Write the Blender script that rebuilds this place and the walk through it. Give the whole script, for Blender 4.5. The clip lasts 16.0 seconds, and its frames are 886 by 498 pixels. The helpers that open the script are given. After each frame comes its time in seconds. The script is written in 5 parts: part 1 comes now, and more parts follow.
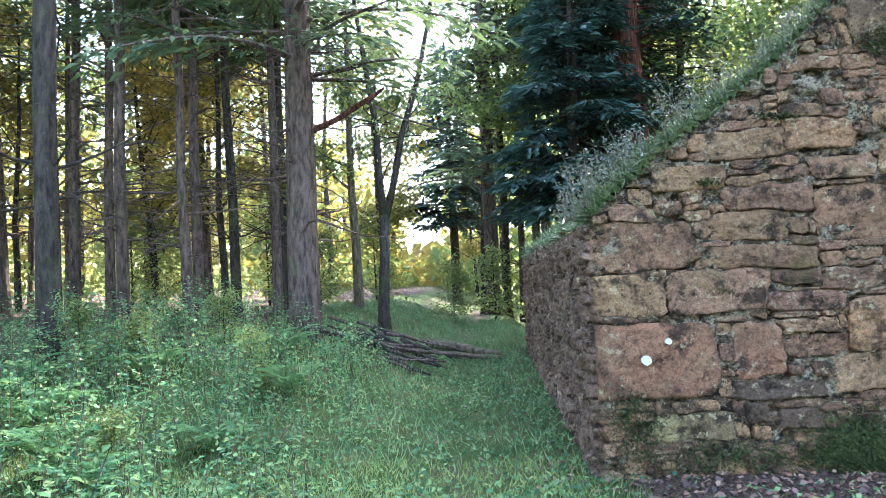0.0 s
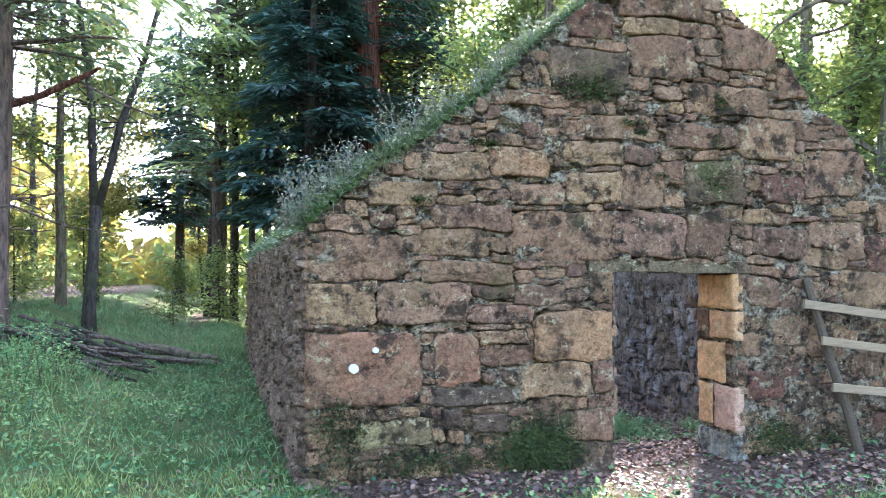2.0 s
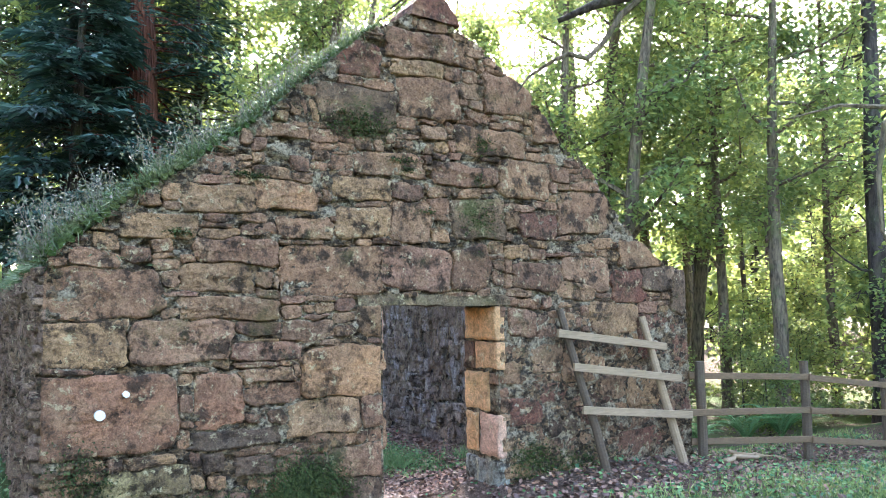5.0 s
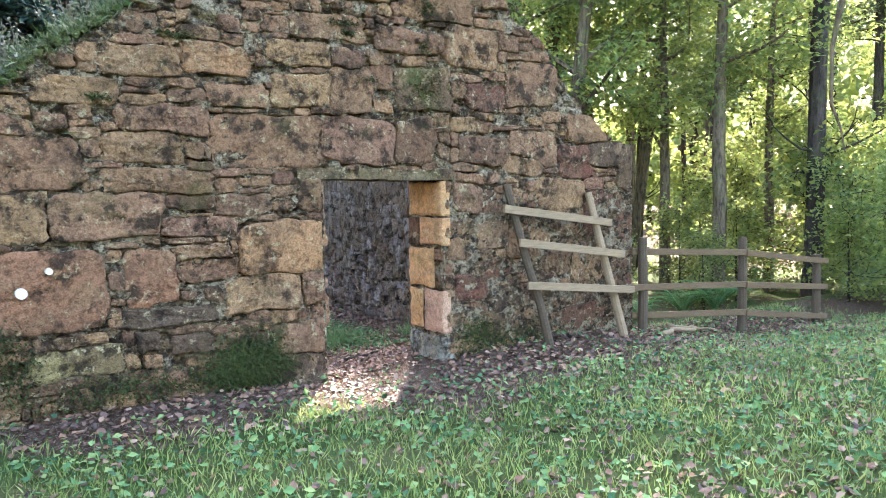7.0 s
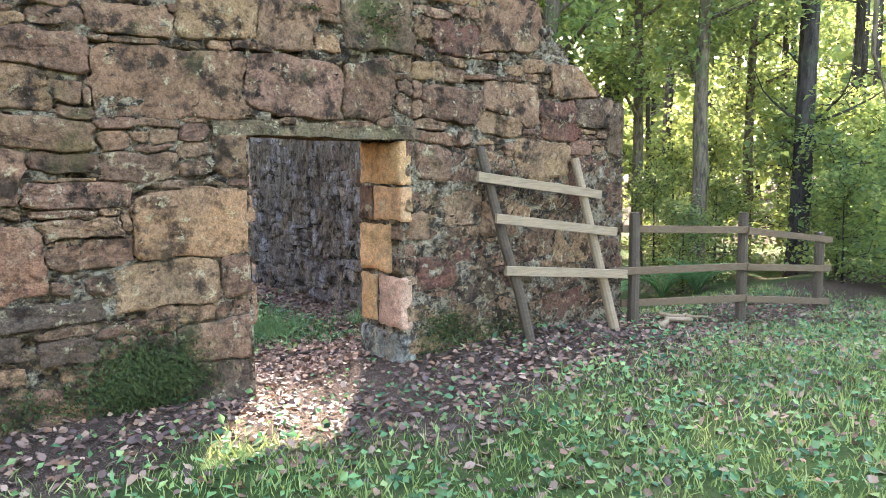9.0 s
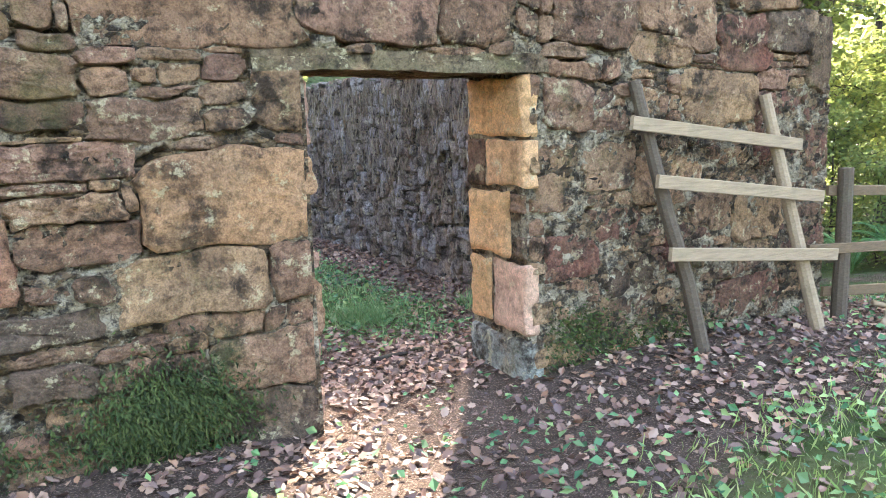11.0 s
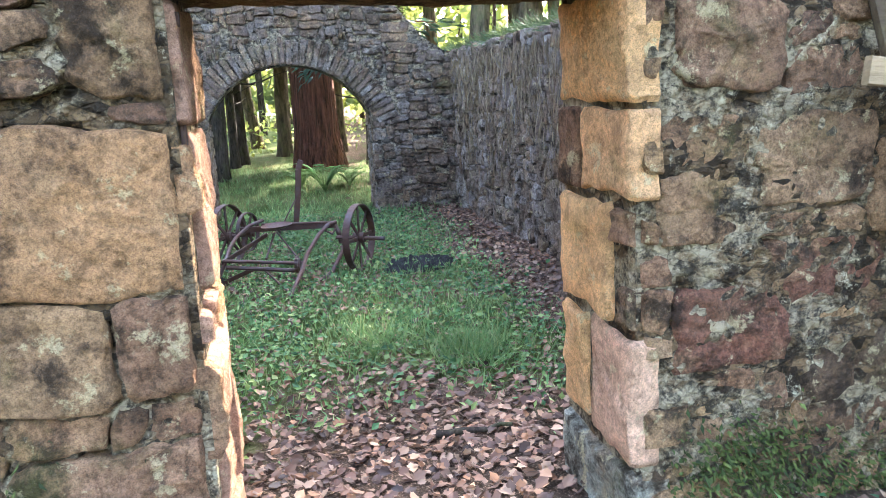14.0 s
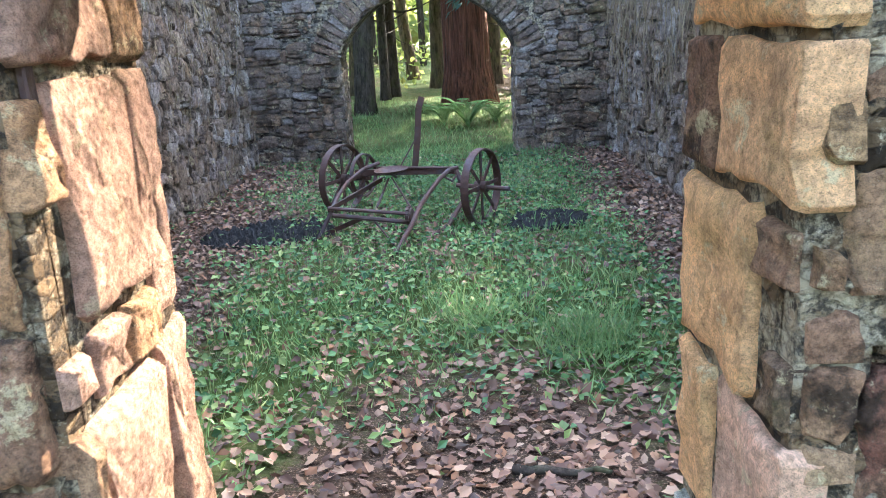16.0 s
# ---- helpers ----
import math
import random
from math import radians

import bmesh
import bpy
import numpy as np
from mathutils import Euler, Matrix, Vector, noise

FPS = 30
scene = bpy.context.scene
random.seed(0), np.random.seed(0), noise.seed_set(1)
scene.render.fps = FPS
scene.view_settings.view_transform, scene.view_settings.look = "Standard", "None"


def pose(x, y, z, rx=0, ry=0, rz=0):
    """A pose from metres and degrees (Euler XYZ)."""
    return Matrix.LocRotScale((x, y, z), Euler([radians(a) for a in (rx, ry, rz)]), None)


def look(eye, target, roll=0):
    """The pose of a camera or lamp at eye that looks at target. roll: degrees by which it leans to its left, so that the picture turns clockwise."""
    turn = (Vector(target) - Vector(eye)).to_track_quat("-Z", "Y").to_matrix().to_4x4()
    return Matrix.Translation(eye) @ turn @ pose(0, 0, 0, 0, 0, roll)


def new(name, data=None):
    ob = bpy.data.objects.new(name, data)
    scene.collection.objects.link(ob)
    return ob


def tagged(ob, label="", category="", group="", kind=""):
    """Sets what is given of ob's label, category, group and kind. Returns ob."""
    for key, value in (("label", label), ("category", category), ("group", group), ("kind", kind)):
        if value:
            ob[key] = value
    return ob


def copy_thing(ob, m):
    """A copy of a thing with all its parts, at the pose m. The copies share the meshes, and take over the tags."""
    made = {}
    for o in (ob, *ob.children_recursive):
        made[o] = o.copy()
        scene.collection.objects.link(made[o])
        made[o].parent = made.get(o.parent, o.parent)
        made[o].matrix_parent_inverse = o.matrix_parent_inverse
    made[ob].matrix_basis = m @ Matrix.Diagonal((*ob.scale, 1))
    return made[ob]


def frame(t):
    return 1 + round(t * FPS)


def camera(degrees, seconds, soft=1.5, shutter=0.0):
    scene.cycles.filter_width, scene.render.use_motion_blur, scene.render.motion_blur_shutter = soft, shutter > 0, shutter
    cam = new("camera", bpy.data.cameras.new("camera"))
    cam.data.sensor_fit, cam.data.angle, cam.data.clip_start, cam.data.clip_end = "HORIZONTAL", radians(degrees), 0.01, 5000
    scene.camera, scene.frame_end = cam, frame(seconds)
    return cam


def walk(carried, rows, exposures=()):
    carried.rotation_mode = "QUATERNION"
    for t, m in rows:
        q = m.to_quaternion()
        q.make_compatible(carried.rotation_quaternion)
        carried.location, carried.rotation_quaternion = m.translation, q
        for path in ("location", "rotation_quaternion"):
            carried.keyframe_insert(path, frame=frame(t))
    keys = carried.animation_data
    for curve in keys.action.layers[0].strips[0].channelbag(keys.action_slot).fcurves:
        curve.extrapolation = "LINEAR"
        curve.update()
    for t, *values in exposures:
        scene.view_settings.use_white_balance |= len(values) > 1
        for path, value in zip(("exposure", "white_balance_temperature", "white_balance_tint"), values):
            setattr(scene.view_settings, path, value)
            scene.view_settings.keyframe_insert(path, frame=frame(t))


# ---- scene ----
cam = camera(59.6, 16.0, soft=0.75, shutter=0.15)
METRES, EYE, TILT, LEAN, TURN = 7.4, 1.59, 0.0, 0.0, 3.0
ROWS = [
    (0.0, 0.0, 0.0, 0.0, 0.1, 2.17, 2.58),
    (0.5, -0.0008, -0.0016, 0.0001, -3.44, 1.05, 1.19),
    (1.0, 0.0001, -0.0021, -0.0001, -7.2, 0.71, 0.24),
    (1.5, 0.0118, 0.0006, 0.002, -13.12, 1.03, -0.08),
    (2.0, 0.0236, 0.0007, 0.0024, -19.41, 2.08, -0.05),
    (2.5, 0.0312, -0.0028, 0.0023, -22.71, 3.44, 0.36),
    (3.0, 0.0372, -0.0061, 0.0025, -25.61, 5.47, 0.17),
    (3.5, 0.0434, -0.0085, 0.0033, -28.95, 7.99, 0.16),
    (6.0, 0.0591, -0.0089, -0.0031, -36.12, -0.02, 0.76),
    (6.5, 0.0637, -0.0015, -0.0058, -36.48, -2.46, 0.55),
    (7.0, 0.0733, 0.0223, -0.0109, -38.82, -4.07, 0.92),
    (7.5, 0.0943, 0.0619, -0.0126, -42.11, -5.46, 2.0),
    (8.0, 0.1293, 0.0984, -0.0191, -42.69, -6.9, 1.35),
    (8.5, 0.1654, 0.1354, -0.0154, -41.94, -7.48, 0.14),
    (9.0, 0.1943, 0.1897, -0.0175, -42.48, -6.34, 0.27),
    (9.5, 0.2192, 0.2362, -0.0199, -40.37, -6.43, 0.86),
    (10.0, 0.2614, 0.2848, -0.0215, -37.03, -8.03, 0.67),
    (12.5, 0.4667, 0.4768, -0.0256, -29.26, -10.69, 3.44),
    (13.0, 0.5093, 0.5048, -0.0264, -24.12, -10.36, 2.51),
    (13.5, 0.549, 0.5288, -0.0267, -17.31, -10.54, 2.57),
    (14.0, 0.5803, 0.5608, -0.0329, -15.28, -11.5, 2.9),
    (14.5, 0.6028, 0.5898, -0.0299, -12.24, -12.28, 3.37),
    (15.0, 0.6308, 0.6217, -0.0314, -6.53, -12.98, 3.37),
    (15.5, 0.6453, 0.6447, -0.0339, -3.84, -15.16, 3.33),
    (16.0, 0.6523, 0.6847, -0.0373, -3.07, -15.85, 3.12),
]
walk(cam, [(t, pose(0, 0, EYE, TILT, LEAN, TURN) @ pose(METRES * x, METRES * y, METRES * z, 90 + pitch, roll, yaw)) for t, x, y, z, yaw, pitch, roll in ROWS],
     exposures=[(0.0, 4.15, 5800, 14), (3.5, 4.2, 5750, 15), (6.0, 4.2, 6250, 14), (7.0, 4.25, 6450, 14), (10.0, 4.45, 6600, 14), (12.5, 4.74, 6600, 15), (14.0, 4.68, 6500, 14), (16.0, 4.6, 6250, 11)])

# ---- light ----
SUN_AZ, SUN_EL = 36.5, 35.5      # degrees clockwise from +y, and above the horizon
world = bpy.data.worlds.new("sky")
scene.world = world
world.use_nodes = True
wn = world.node_tree.nodes
sky = wn.new("ShaderNodeTexSky")
sky.sky_type, sky.sun_disc = "NISHITA", False
sky.sun_elevation, sky.sun_rotation = radians(SUN_EL), radians(SUN_AZ)
sky.air_density, sky.dust_density = 1.2, 2.5
wn["Background"].inputs["Strength"].default_value = 0.15
world.node_tree.links.new(sky.outputs[0], wn["Background"].inputs["Color"])
lamp = bpy.data.lights.new("sun", "SUN")
lamp.energy, lamp.angle, lamp.color = 2.4, radians(0.6), (1.0, 0.93, 0.8)
sun = new("sun", lamp)
a, e = radians(SUN_AZ), radians(SUN_EL)
sun.matrix_world = look((20 * math.sin(a), 20 * math.cos(a), 20), (20 * math.sin(a) - math.sin(a) * math.cos(e), 20 * math.cos(a) - math.cos(a) * math.cos(e), 20 - math.sin(e)))

rng = np.random.default_rng(7)


# ---- materials ----
class Nodes:
    """A small helper to wire up one node material."""

    def __init__(self, name):
        self.mat = bpy.data.materials.new(name)
        self.mat.use_nodes = True
        self.tree = self.mat.node_tree
        self.bsdf = self.tree.nodes["Principled BSDF"]
        self.out = self.tree.nodes["Material Output"]

    def add(self, kind, ins=None, **props):
        n = self.tree.nodes.new("ShaderNode" + kind)
        for k, v in props.items():
            setattr(n, k, v)
        for k, v in (ins or {}).items():
            self.set(n.inputs[k], v)
        return n

    def set(self, socket, v):
        if isinstance(v, bpy.types.NodeSocket):
            self.tree.links.new(v, socket)
        else:
            socket.default_value = v

    def pos(self):
        return self.add("NewGeometry").outputs["Position"]

    def noise(self, scale, detail=4, rough=0.6, at=None):
        return self.add("TexNoise", {"Scale": scale, "Detail": detail, "Roughness": rough, "Vector": at or self.pos()}).outputs["Fac"]

    def ramp(self, fac, *stops):
        n = self.add("ValToRGB", {"Fac": fac})
        el = n.color_ramp.elements
        while len(el) < len(stops):
            el.new(0.5)
        for s, (p, c) in zip(el, stops):
            s.position = p
            s.color = (*c, 1) if not isinstance(c, (int, float)) else (c, c, c, 1)
        return n.outputs["Color"]

    def mix(self, fac, c1, c2, blend="MIX"):
        n = self.add("Mix", data_type="RGBA", blend_type=blend)
        self.set(n.inputs[0], fac)
        for s, c in ((6, c1), (7, c2)):
            self.set(n.inputs[s], c if isinstance(c, bpy.types.NodeSocket) else (*c, 1))
        return n.outputs[2]

    def bump(self, height, dist, strength=1.0, normal=None):
        n = self.add("Bump", {"Height": height, "Distance": dist, "Strength": strength})
        if normal:
            self.set(n.inputs["Normal"], normal)
        return n.outputs["Normal"]

    def done(self, color, rough=0.85, normal=None, spec=0.25):
        self.set(self.bsdf.inputs["Base Color"], color)
        self.set(self.bsdf.inputs["Roughness"], rough)
        self.bsdf.inputs["Specular IOR Level"].default_value = spec
        if normal:
            self.set(self.bsdf.inputs["Normal"], normal)
        return self.mat


def stone_mat(name, shades, islands=False, moss=0.35, pale=0.5, wear=1.0):
    """Weathered rubble: a shade by the piece, blotches, pale lichen, dark stains, moss, pitted relief."""
    m = Nodes(name)
    rnd = m.add("NewGeometry").outputs["Random Per Island"] if islands else m.add("ObjectInfo").outputs["Random"]
    base = m.ramp(rnd, *[(i / max(1, len(shades) - 1), c) for i, c in enumerate(shades)])
    c = m.mix(m.ramp(m.noise(2.6, 5, 0.6), (0.40, 0.0), (0.62, 0.6 * wear)), base, (0.17, 0.098, 0.06))
    c = m.mix(m.ramp(m.noise(3.7, 6, 0.65), (0.53, 0.0), (0.66, 0.55 * wear)), c, (0.44, 0.27, 0.15))
    c = m.mix(m.ramp(m.noise(5.1, 8, 0.72), (0.505, 0.0), (0.61, 0.92 * wear)), c, (0.042, 0.027, 0.018))
    pits = m.ramp(m.noise(24, 7, 0.75), (0.38, 0.15), (0.54, 1.0))
    c = m.mix(0.25 + 0.35 * wear, c, pits, "MULTIPLY")
    c = m.mix(m.ramp(m.noise(9.5, 9, 0.75), (0.58, 0.0), (0.62, pale)), c, (0.62, 0.51, 0.30))
    c = m.mix(m.ramp(m.noise(75, 5, 0.8), (0.60, 0.0), (0.70, 0.35 * pale)), c, (0.60, 0.52, 0.40))
    c = m.mix(m.ramp(m.noise(1.7, 8, 0.75), (0.55, 0.0), (0.66, moss)), c, (0.085, 0.10, 0.025))
    c = m.mix(0.3 + 0.35 * wear, c, m.ramp(m.noise(95, 8, 0.85), (0.38, 0.35), (0.56, 1.45)), "MULTIPLY")
    c = m.mix(m.ramp(m.noise(260, 3, 0.8), (0.52, 0.0), (0.62, 0.5)), c, (0.045, 0.03, 0.02))
    nrm = m.bump(m.noise(6, 6, 0.65), 0.06)
    nrm = m.bump(m.noise(27, 8, 0.8), 0.045, 1.0, nrm)
    nrm = m.bump(m.noise(105, 6, 0.8), 0.010, 1.0, nrm)
    v = m.add("TexVoronoi", {"Scale": 33.0, "Vector": m.pos()}).outputs["Distance"]
    nrm = m.bump(v, 0.006, 0.8, nrm)
    return m.done(c, 0.92, nrm, 0.12)


BROWN = [(0.372, 0.198, 0.108), (0.264, 0.138, 0.084), (0.444, 0.246, 0.126), (0.324, 0.168, 0.108), (0.480, 0.282, 0.138), (0.186, 0.096, 0.062), (0.396, 0.234, 0.132)]
GREY = [(0.42, 0.355, 0.33), (0.30, 0.235, 0.21), (0.54, 0.47, 0.43), (0.27, 0.195, 0.15), (0.37, 0.28, 0.23), (0.44, 0.33, 0.25)]
S = {
    "b": stone_mat("brown_sandstone", BROWN),
    "p": stone_mat("pink_sandstone", [(0.44, 0.205, 0.115), (0.42, 0.20, 0.11)], moss=0.25, wear=0.95),
    "t": stone_mat("tan_sandstone", [(0.52, 0.275, 0.135), (0.46, 0.24, 0.125)], moss=0.2, wear=0.85),
    "g": stone_mat("lichened_stone", [(0.40, 0.30, 0.13), (0.37, 0.28, 0.13)], pale=0.6),
    "r": stone_mat("red_sandstone", [(0.22, 0.085, 0.055), (0.19, 0.09, 0.062)]),
    "m": stone_mat("mossy_stone", [(0.17, 0.105, 0.065), (0.19, 0.125, 0.07)], moss=0.7),
    "d": stone_mat("dark_stone", [(0.13, 0.088, 0.06), (0.16, 0.105, 0.07)]),
    # right jamb, o and k: bounced sunlight painted in as a raised stone colour
    "o": stone_mat("orange_stone_bounce_lit", [(0.92, 0.51, 0.22), (0.90, 0.49, 0.24)], moss=0.4, pale=0.6, wear=0.35),
    "k": stone_mat("rose_stone_bounce_lit", [(0.90, 0.53, 0.35), (0.86, 0.50, 0.34)], moss=0.15, pale=0.55, wear=0.4),
    # left jamb: the same rose, darkened because the sun lamp strikes it
    "l": stone_mat("rose_stone_dimmed", [(0.50, 0.275, 0.185), (0.46, 0.26, 0.18)], moss=0.15, pale=0.4, wear=0.5),
    "w": stone_mat("grey_green_stone", [(0.40, 0.40, 0.33), (0.37, 0.36, 0.30)], moss=0.5, pale=0.6),
}
RUBBLE = stone_mat("brown_rubble", BROWN, islands=True)
INNER = stone_mat("grey_stone", GREY, moss=0.15, pale=0.55)
INNER_RUBBLE = stone_mat("grey_rubble", GREY, islands=True, moss=0.15, pale=0.55)
# end wall: the same greys at 0.55, its shade put into the colour
BACKSTONE = stone_mat("dimmed_grey_stone", [tuple(0.55 * v for v in c) for c in GREY], moss=0.3, pale=0.4)
BACK_RUBBLE = stone_mat("dimmed_grey_rubble", [tuple(0.55 * v for v in c) for c in GREY], islands=True, moss=0.3, pale=0.4)
SIDE = stone_mat("pale_brown_rubble", [(0.35, 0.215, 0.15), (0.27, 0.17, 0.12), (0.40, 0.26, 0.18), (0.31, 0.185, 0.13)], islands=True, moss=0.3)


def mortar_mat(name, c1, c2):
    m = Nodes(name)
    at = m.add("Mapping", {"Vector": m.pos(), "Scale": (1.0, 1.0, 2.1)}).outputs["Vector"]
    at = m.mix(0.06, at, m.add("TexNoise", {"Scale": 5.0, "Detail": 4.0, "Vector": m.pos()}).outputs["Color"])
    cell = m.add("TexVoronoi", {"Scale": 17.0, "Vector": at})
    edge = m.add("TexVoronoi", {"Scale": 17.0, "Vector": at}, feature="DISTANCE_TO_EDGE").outputs["Distance"]
    c = m.mix(m.ramp(cell.outputs["Color"], (0.25, 0.0), (0.75, 1.0)), c1, c2)
    c = m.mix(m.ramp(m.noise(5.2, 8, 0.75), (0.48, 0.0), (0.58, 0.75)), c, (0.46, 0.37, 0.25))
    c = m.mix(m.ramp(m.noise(21, 8, 0.8), (0.50, 0.0), (0.58, 0.85)), c, (0.03, 0.024, 0.019))
    c = m.mix(m.ramp(m.noise(13, 9, 0.8), (0.58, 0.0), (0.64, 0.8)), c, (0.55, 0.47, 0.33))
    c = m.mix(m.ramp(edge, (0.02, 0.3), (0.07, 0.0)), c, (0.03, 0.024, 0.019))
    nrm = m.bump(m.noise(22, 8, 0.8), 0.06)
    nrm = m.bump(m.ramp(edge, (0.0, 0.0), (0.15, 1.0)), 0.01, 1, nrm)
    return m.done(c, 0.95, m.bump(m.noise(110, 3, 0.7), 0.008, 1, nrm), 0.1)


MORTAR = mortar_mat("lime_mortar", (0.04, 0.026, 0.016), (0.22, 0.14, 0.076))
MORTAR_DARK = mortar_mat("earthy_mortar", (0.05, 0.043, 0.038), (0.22, 0.19, 0.16))


def leaf_mat(name, shades, glow=0.5, rough=0.5, islands=True):
    """Thin leaves: part of the light passes through."""
    m = Nodes(name)
    rnd = m.add("NewGeometry").outputs["Random Per Island"]
    c = m.ramp(rnd, *[(i / max(1, len(shades) - 1), s) for i, s in enumerate(shades)])
    c = m.mix(m.ramp(m.noise(0.6, 3), (0.3, 0.55), (0.6, 0.0)), c, tuple(0.55 * v for v in shades[0]))
    m.done(c, rough, None, 0.3)
    tr = m.add("BsdfTranslucent", {"Color": m.mix(0.35, c, tuple(min(1, 2.2 * v) for v in shades[-1]))})
    mx = m.add("MixShader", {"Fac": glow})
    m.tree.links.new(m.bsdf.outputs[0], mx.inputs[1])
    m.tree.links.new(tr.outputs[0], mx.inputs[2])
    m.tree.links.new(mx.outputs[0], m.out.inputs["Surface"])
    return m.mat


BROADLEAF = leaf_mat("autumn_green_leaves", [(0.035, 0.075, 0.035), (0.085, 0.155, 0.055), (0.15, 0.22, 0.065), (0.28, 0.29, 0.075)], 0.55)
YELLOWLEAF = leaf_mat("yellowing_leaves", [(0.09, 0.14, 0.035), (0.16, 0.19, 0.04), (0.27, 0.25, 0.055), (0.28, 0.19, 0.05)], 0.55)
NEEDLES = leaf_mat("spruce_needles", [(0.04, 0.07, 0.038), (0.065, 0.10, 0.045), (0.11, 0.145, 0.055)], 0.35)
DARKNEEDLES = leaf_mat("fir_needles", [(0.022, 0.05, 0.042), (0.036, 0.074, 0.055), (0.05, 0.095, 0.062)], 0.2)
GRASS = leaf_mat("grass_blades", [(0.03, 0.09, 0.04), (0.09, 0.22, 0.085), (0.16, 0.30, 0.11), (0.33, 0.36, 0.16), (0.05, 0.135, 0.055), (0.20, 0.28, 0.10)], 0.35)
HERB = leaf_mat("herb_leaves", [(0.025, 0.075, 0.035), (0.09, 0.20, 0.075), (0.17, 0.30, 0.10), (0.30, 0.36, 0.12), (0.045, 0.11, 0.048)], 0.35)
WALLGRASS = leaf_mat("wall_top_grass", [(0.035, 0.065, 0.022), (0.075, 0.115, 0.04), (0.15, 0.16, 0.07), (0.06, 0.09, 0.03)], 0.15)
FRONTGRASS = leaf_mat("worn_lawn_grass", [(0.06, 0.12, 0.03), (0.16, 0.25, 0.065), (0.26, 0.33, 0.09), (0.38, 0.37, 0.15), (0.09, 0.16, 0.042), (0.29, 0.31, 0.09)], 0.35)
FERNLEAF = leaf_mat("fern_fronds", [(0.07, 0.16, 0.06), (0.10, 0.20, 0.07), (0.13, 0.22, 0.07)], 0.45)
WEED = leaf_mat("dry_weeds", [(0.07, 0.095, 0.045), (0.12, 0.11, 0.075), (0.17, 0.13, 0.105), (0.09, 0.115, 0.055)], 0.2)
MOSSLEAF = leaf_mat("moss_cushion", [(0.02, 0.03, 0.01), (0.05, 0.07, 0.018), (0.10, 0.115, 0.03), (0.035, 0.05, 0.014)], 0.2, 0.9)
DEADLEAF = leaf_mat("fallen_leaves", [(0.06, 0.035, 0.028), (0.17, 0.09, 0.062), (0.26, 0.15, 0.10), (0.10, 0.055, 0.04), (0.40, 0.26, 0.175), (0.25, 0.12, 0.06), (0.13, 0.075, 0.058), (0.045, 0.03, 0.025)], 0.15, 0.6)


def bark_mat(name, c1, c2, moss=0.3, stretch=0.25, depth=0.03):
    m = Nodes(name)
    at = m.add("Mapping", {"Vector": m.add("TexCoord").outputs["Object"], "Scale": (1, 1, stretch)}).outputs["Vector"]
    n = m.noise(16, 6, 0.7, at)
    c = m.mix(m.ramp(n, (0.36, 0.0), (0.62, 1.0)), c1, c2)
    c = m.mix(m.ramp(m.noise(2.5, 5, 0.7), (0.5, 0.0), (0.72, moss)), c, (0.09, 0.11, 0.035))
    c = m.mix(m.ramp(m.noise(11, 5, 0.7), (0.62, 0.0), (0.7, 0.15)), c, (0.36, 0.33, 0.28))
    v = m.add("TexVoronoi", {"Scale": 11.0, "Vector": at}).outputs["Distance"]
    return m.done(c, 0.9, m.bump(n, depth, 1, m.bump(v, depth)), 0.15)


BARK = bark_mat("spruce_bark", (0.03, 0.021, 0.016), (0.14, 0.095, 0.075))
BARK_RED = bark_mat("redwood_bark", (0.035, 0.014, 0.010), (0.17, 0.065, 0.042), 0.1, 0.08, 0.08)
BARK_MOSSY = bark_mat("mossy_bark", (0.04, 0.03, 0.02), (0.16, 0.12, 0.075), 0.7)
BARK_DARK = bark_mat("dark_bark", (0.016, 0.012, 0.010), (0.065, 0.05, 0.04), 0.35)


def wood_mat(name, c1, c2):
    m = Nodes(name)
    at = m.add("Mapping", {"Vector": m.add("TexCoord").outputs["Object"], "Scale": (2.5, 30, 30)}).outputs["Vector"]
    n = m.noise(2.2, 6, 0.65, at)
    c = m.mix(n, c1, c2)
    c = m.mix(m.ramp(m.noise(6, 5, 0.7), (0.55, 0.0), (0.75, 0.4)), c, (0.11, 0.10, 0.055))
    return m.done(c, 0.8, m.bump(n, 0.006), 0.2)


PLANK = wood_mat("weathered_plank", (0.11, 0.072, 0.042), (0.36, 0.25, 0.15))
RAIL = wood_mat("brown_rail", (0.05, 0.032, 0.018), (0.19, 0.12, 0.065))
POLE = wood_mat("dark_pole", (0.03, 0.022, 0.015), (0.12, 0.082, 0.052))
LINTEL = stone_mat("lintel_slab", [(0.22, 0.165, 0.09), (0.24, 0.18, 0.10)], moss=0.35, pale=0.6)


def rust_mat():
    m = Nodes("rusted_iron")
    c = m.mix(m.noise(24, 6, 0.7), (0.025, 0.016, 0.016), (0.10, 0.045, 0.03))
    c = m.mix(m.ramp(m.noise(5, 4), (0.5, 0.0), (0.7, 0.7)), c, (0.07, 0.06, 0.07))
    m.bsdf.inputs["Metallic"].default_value = 0.35
    return m.done(c, 0.6, m.bump(m.noise(90, 4, 0.7), 0.003), 0.4)


RUST = rust_mat()


def soil_mat(name, cols):
    m = Nodes(name)
    c = m.mix(m.noise(30, 6, 0.7), *cols)
    return m.done(c, 0.95, m.bump(m.noise(40, 6, 0.75), 0.04), 0.1)


ASH = soil_mat("burnt_ash", ((0.012, 0.012, 0.013), (0.07, 0.065, 0.065)))


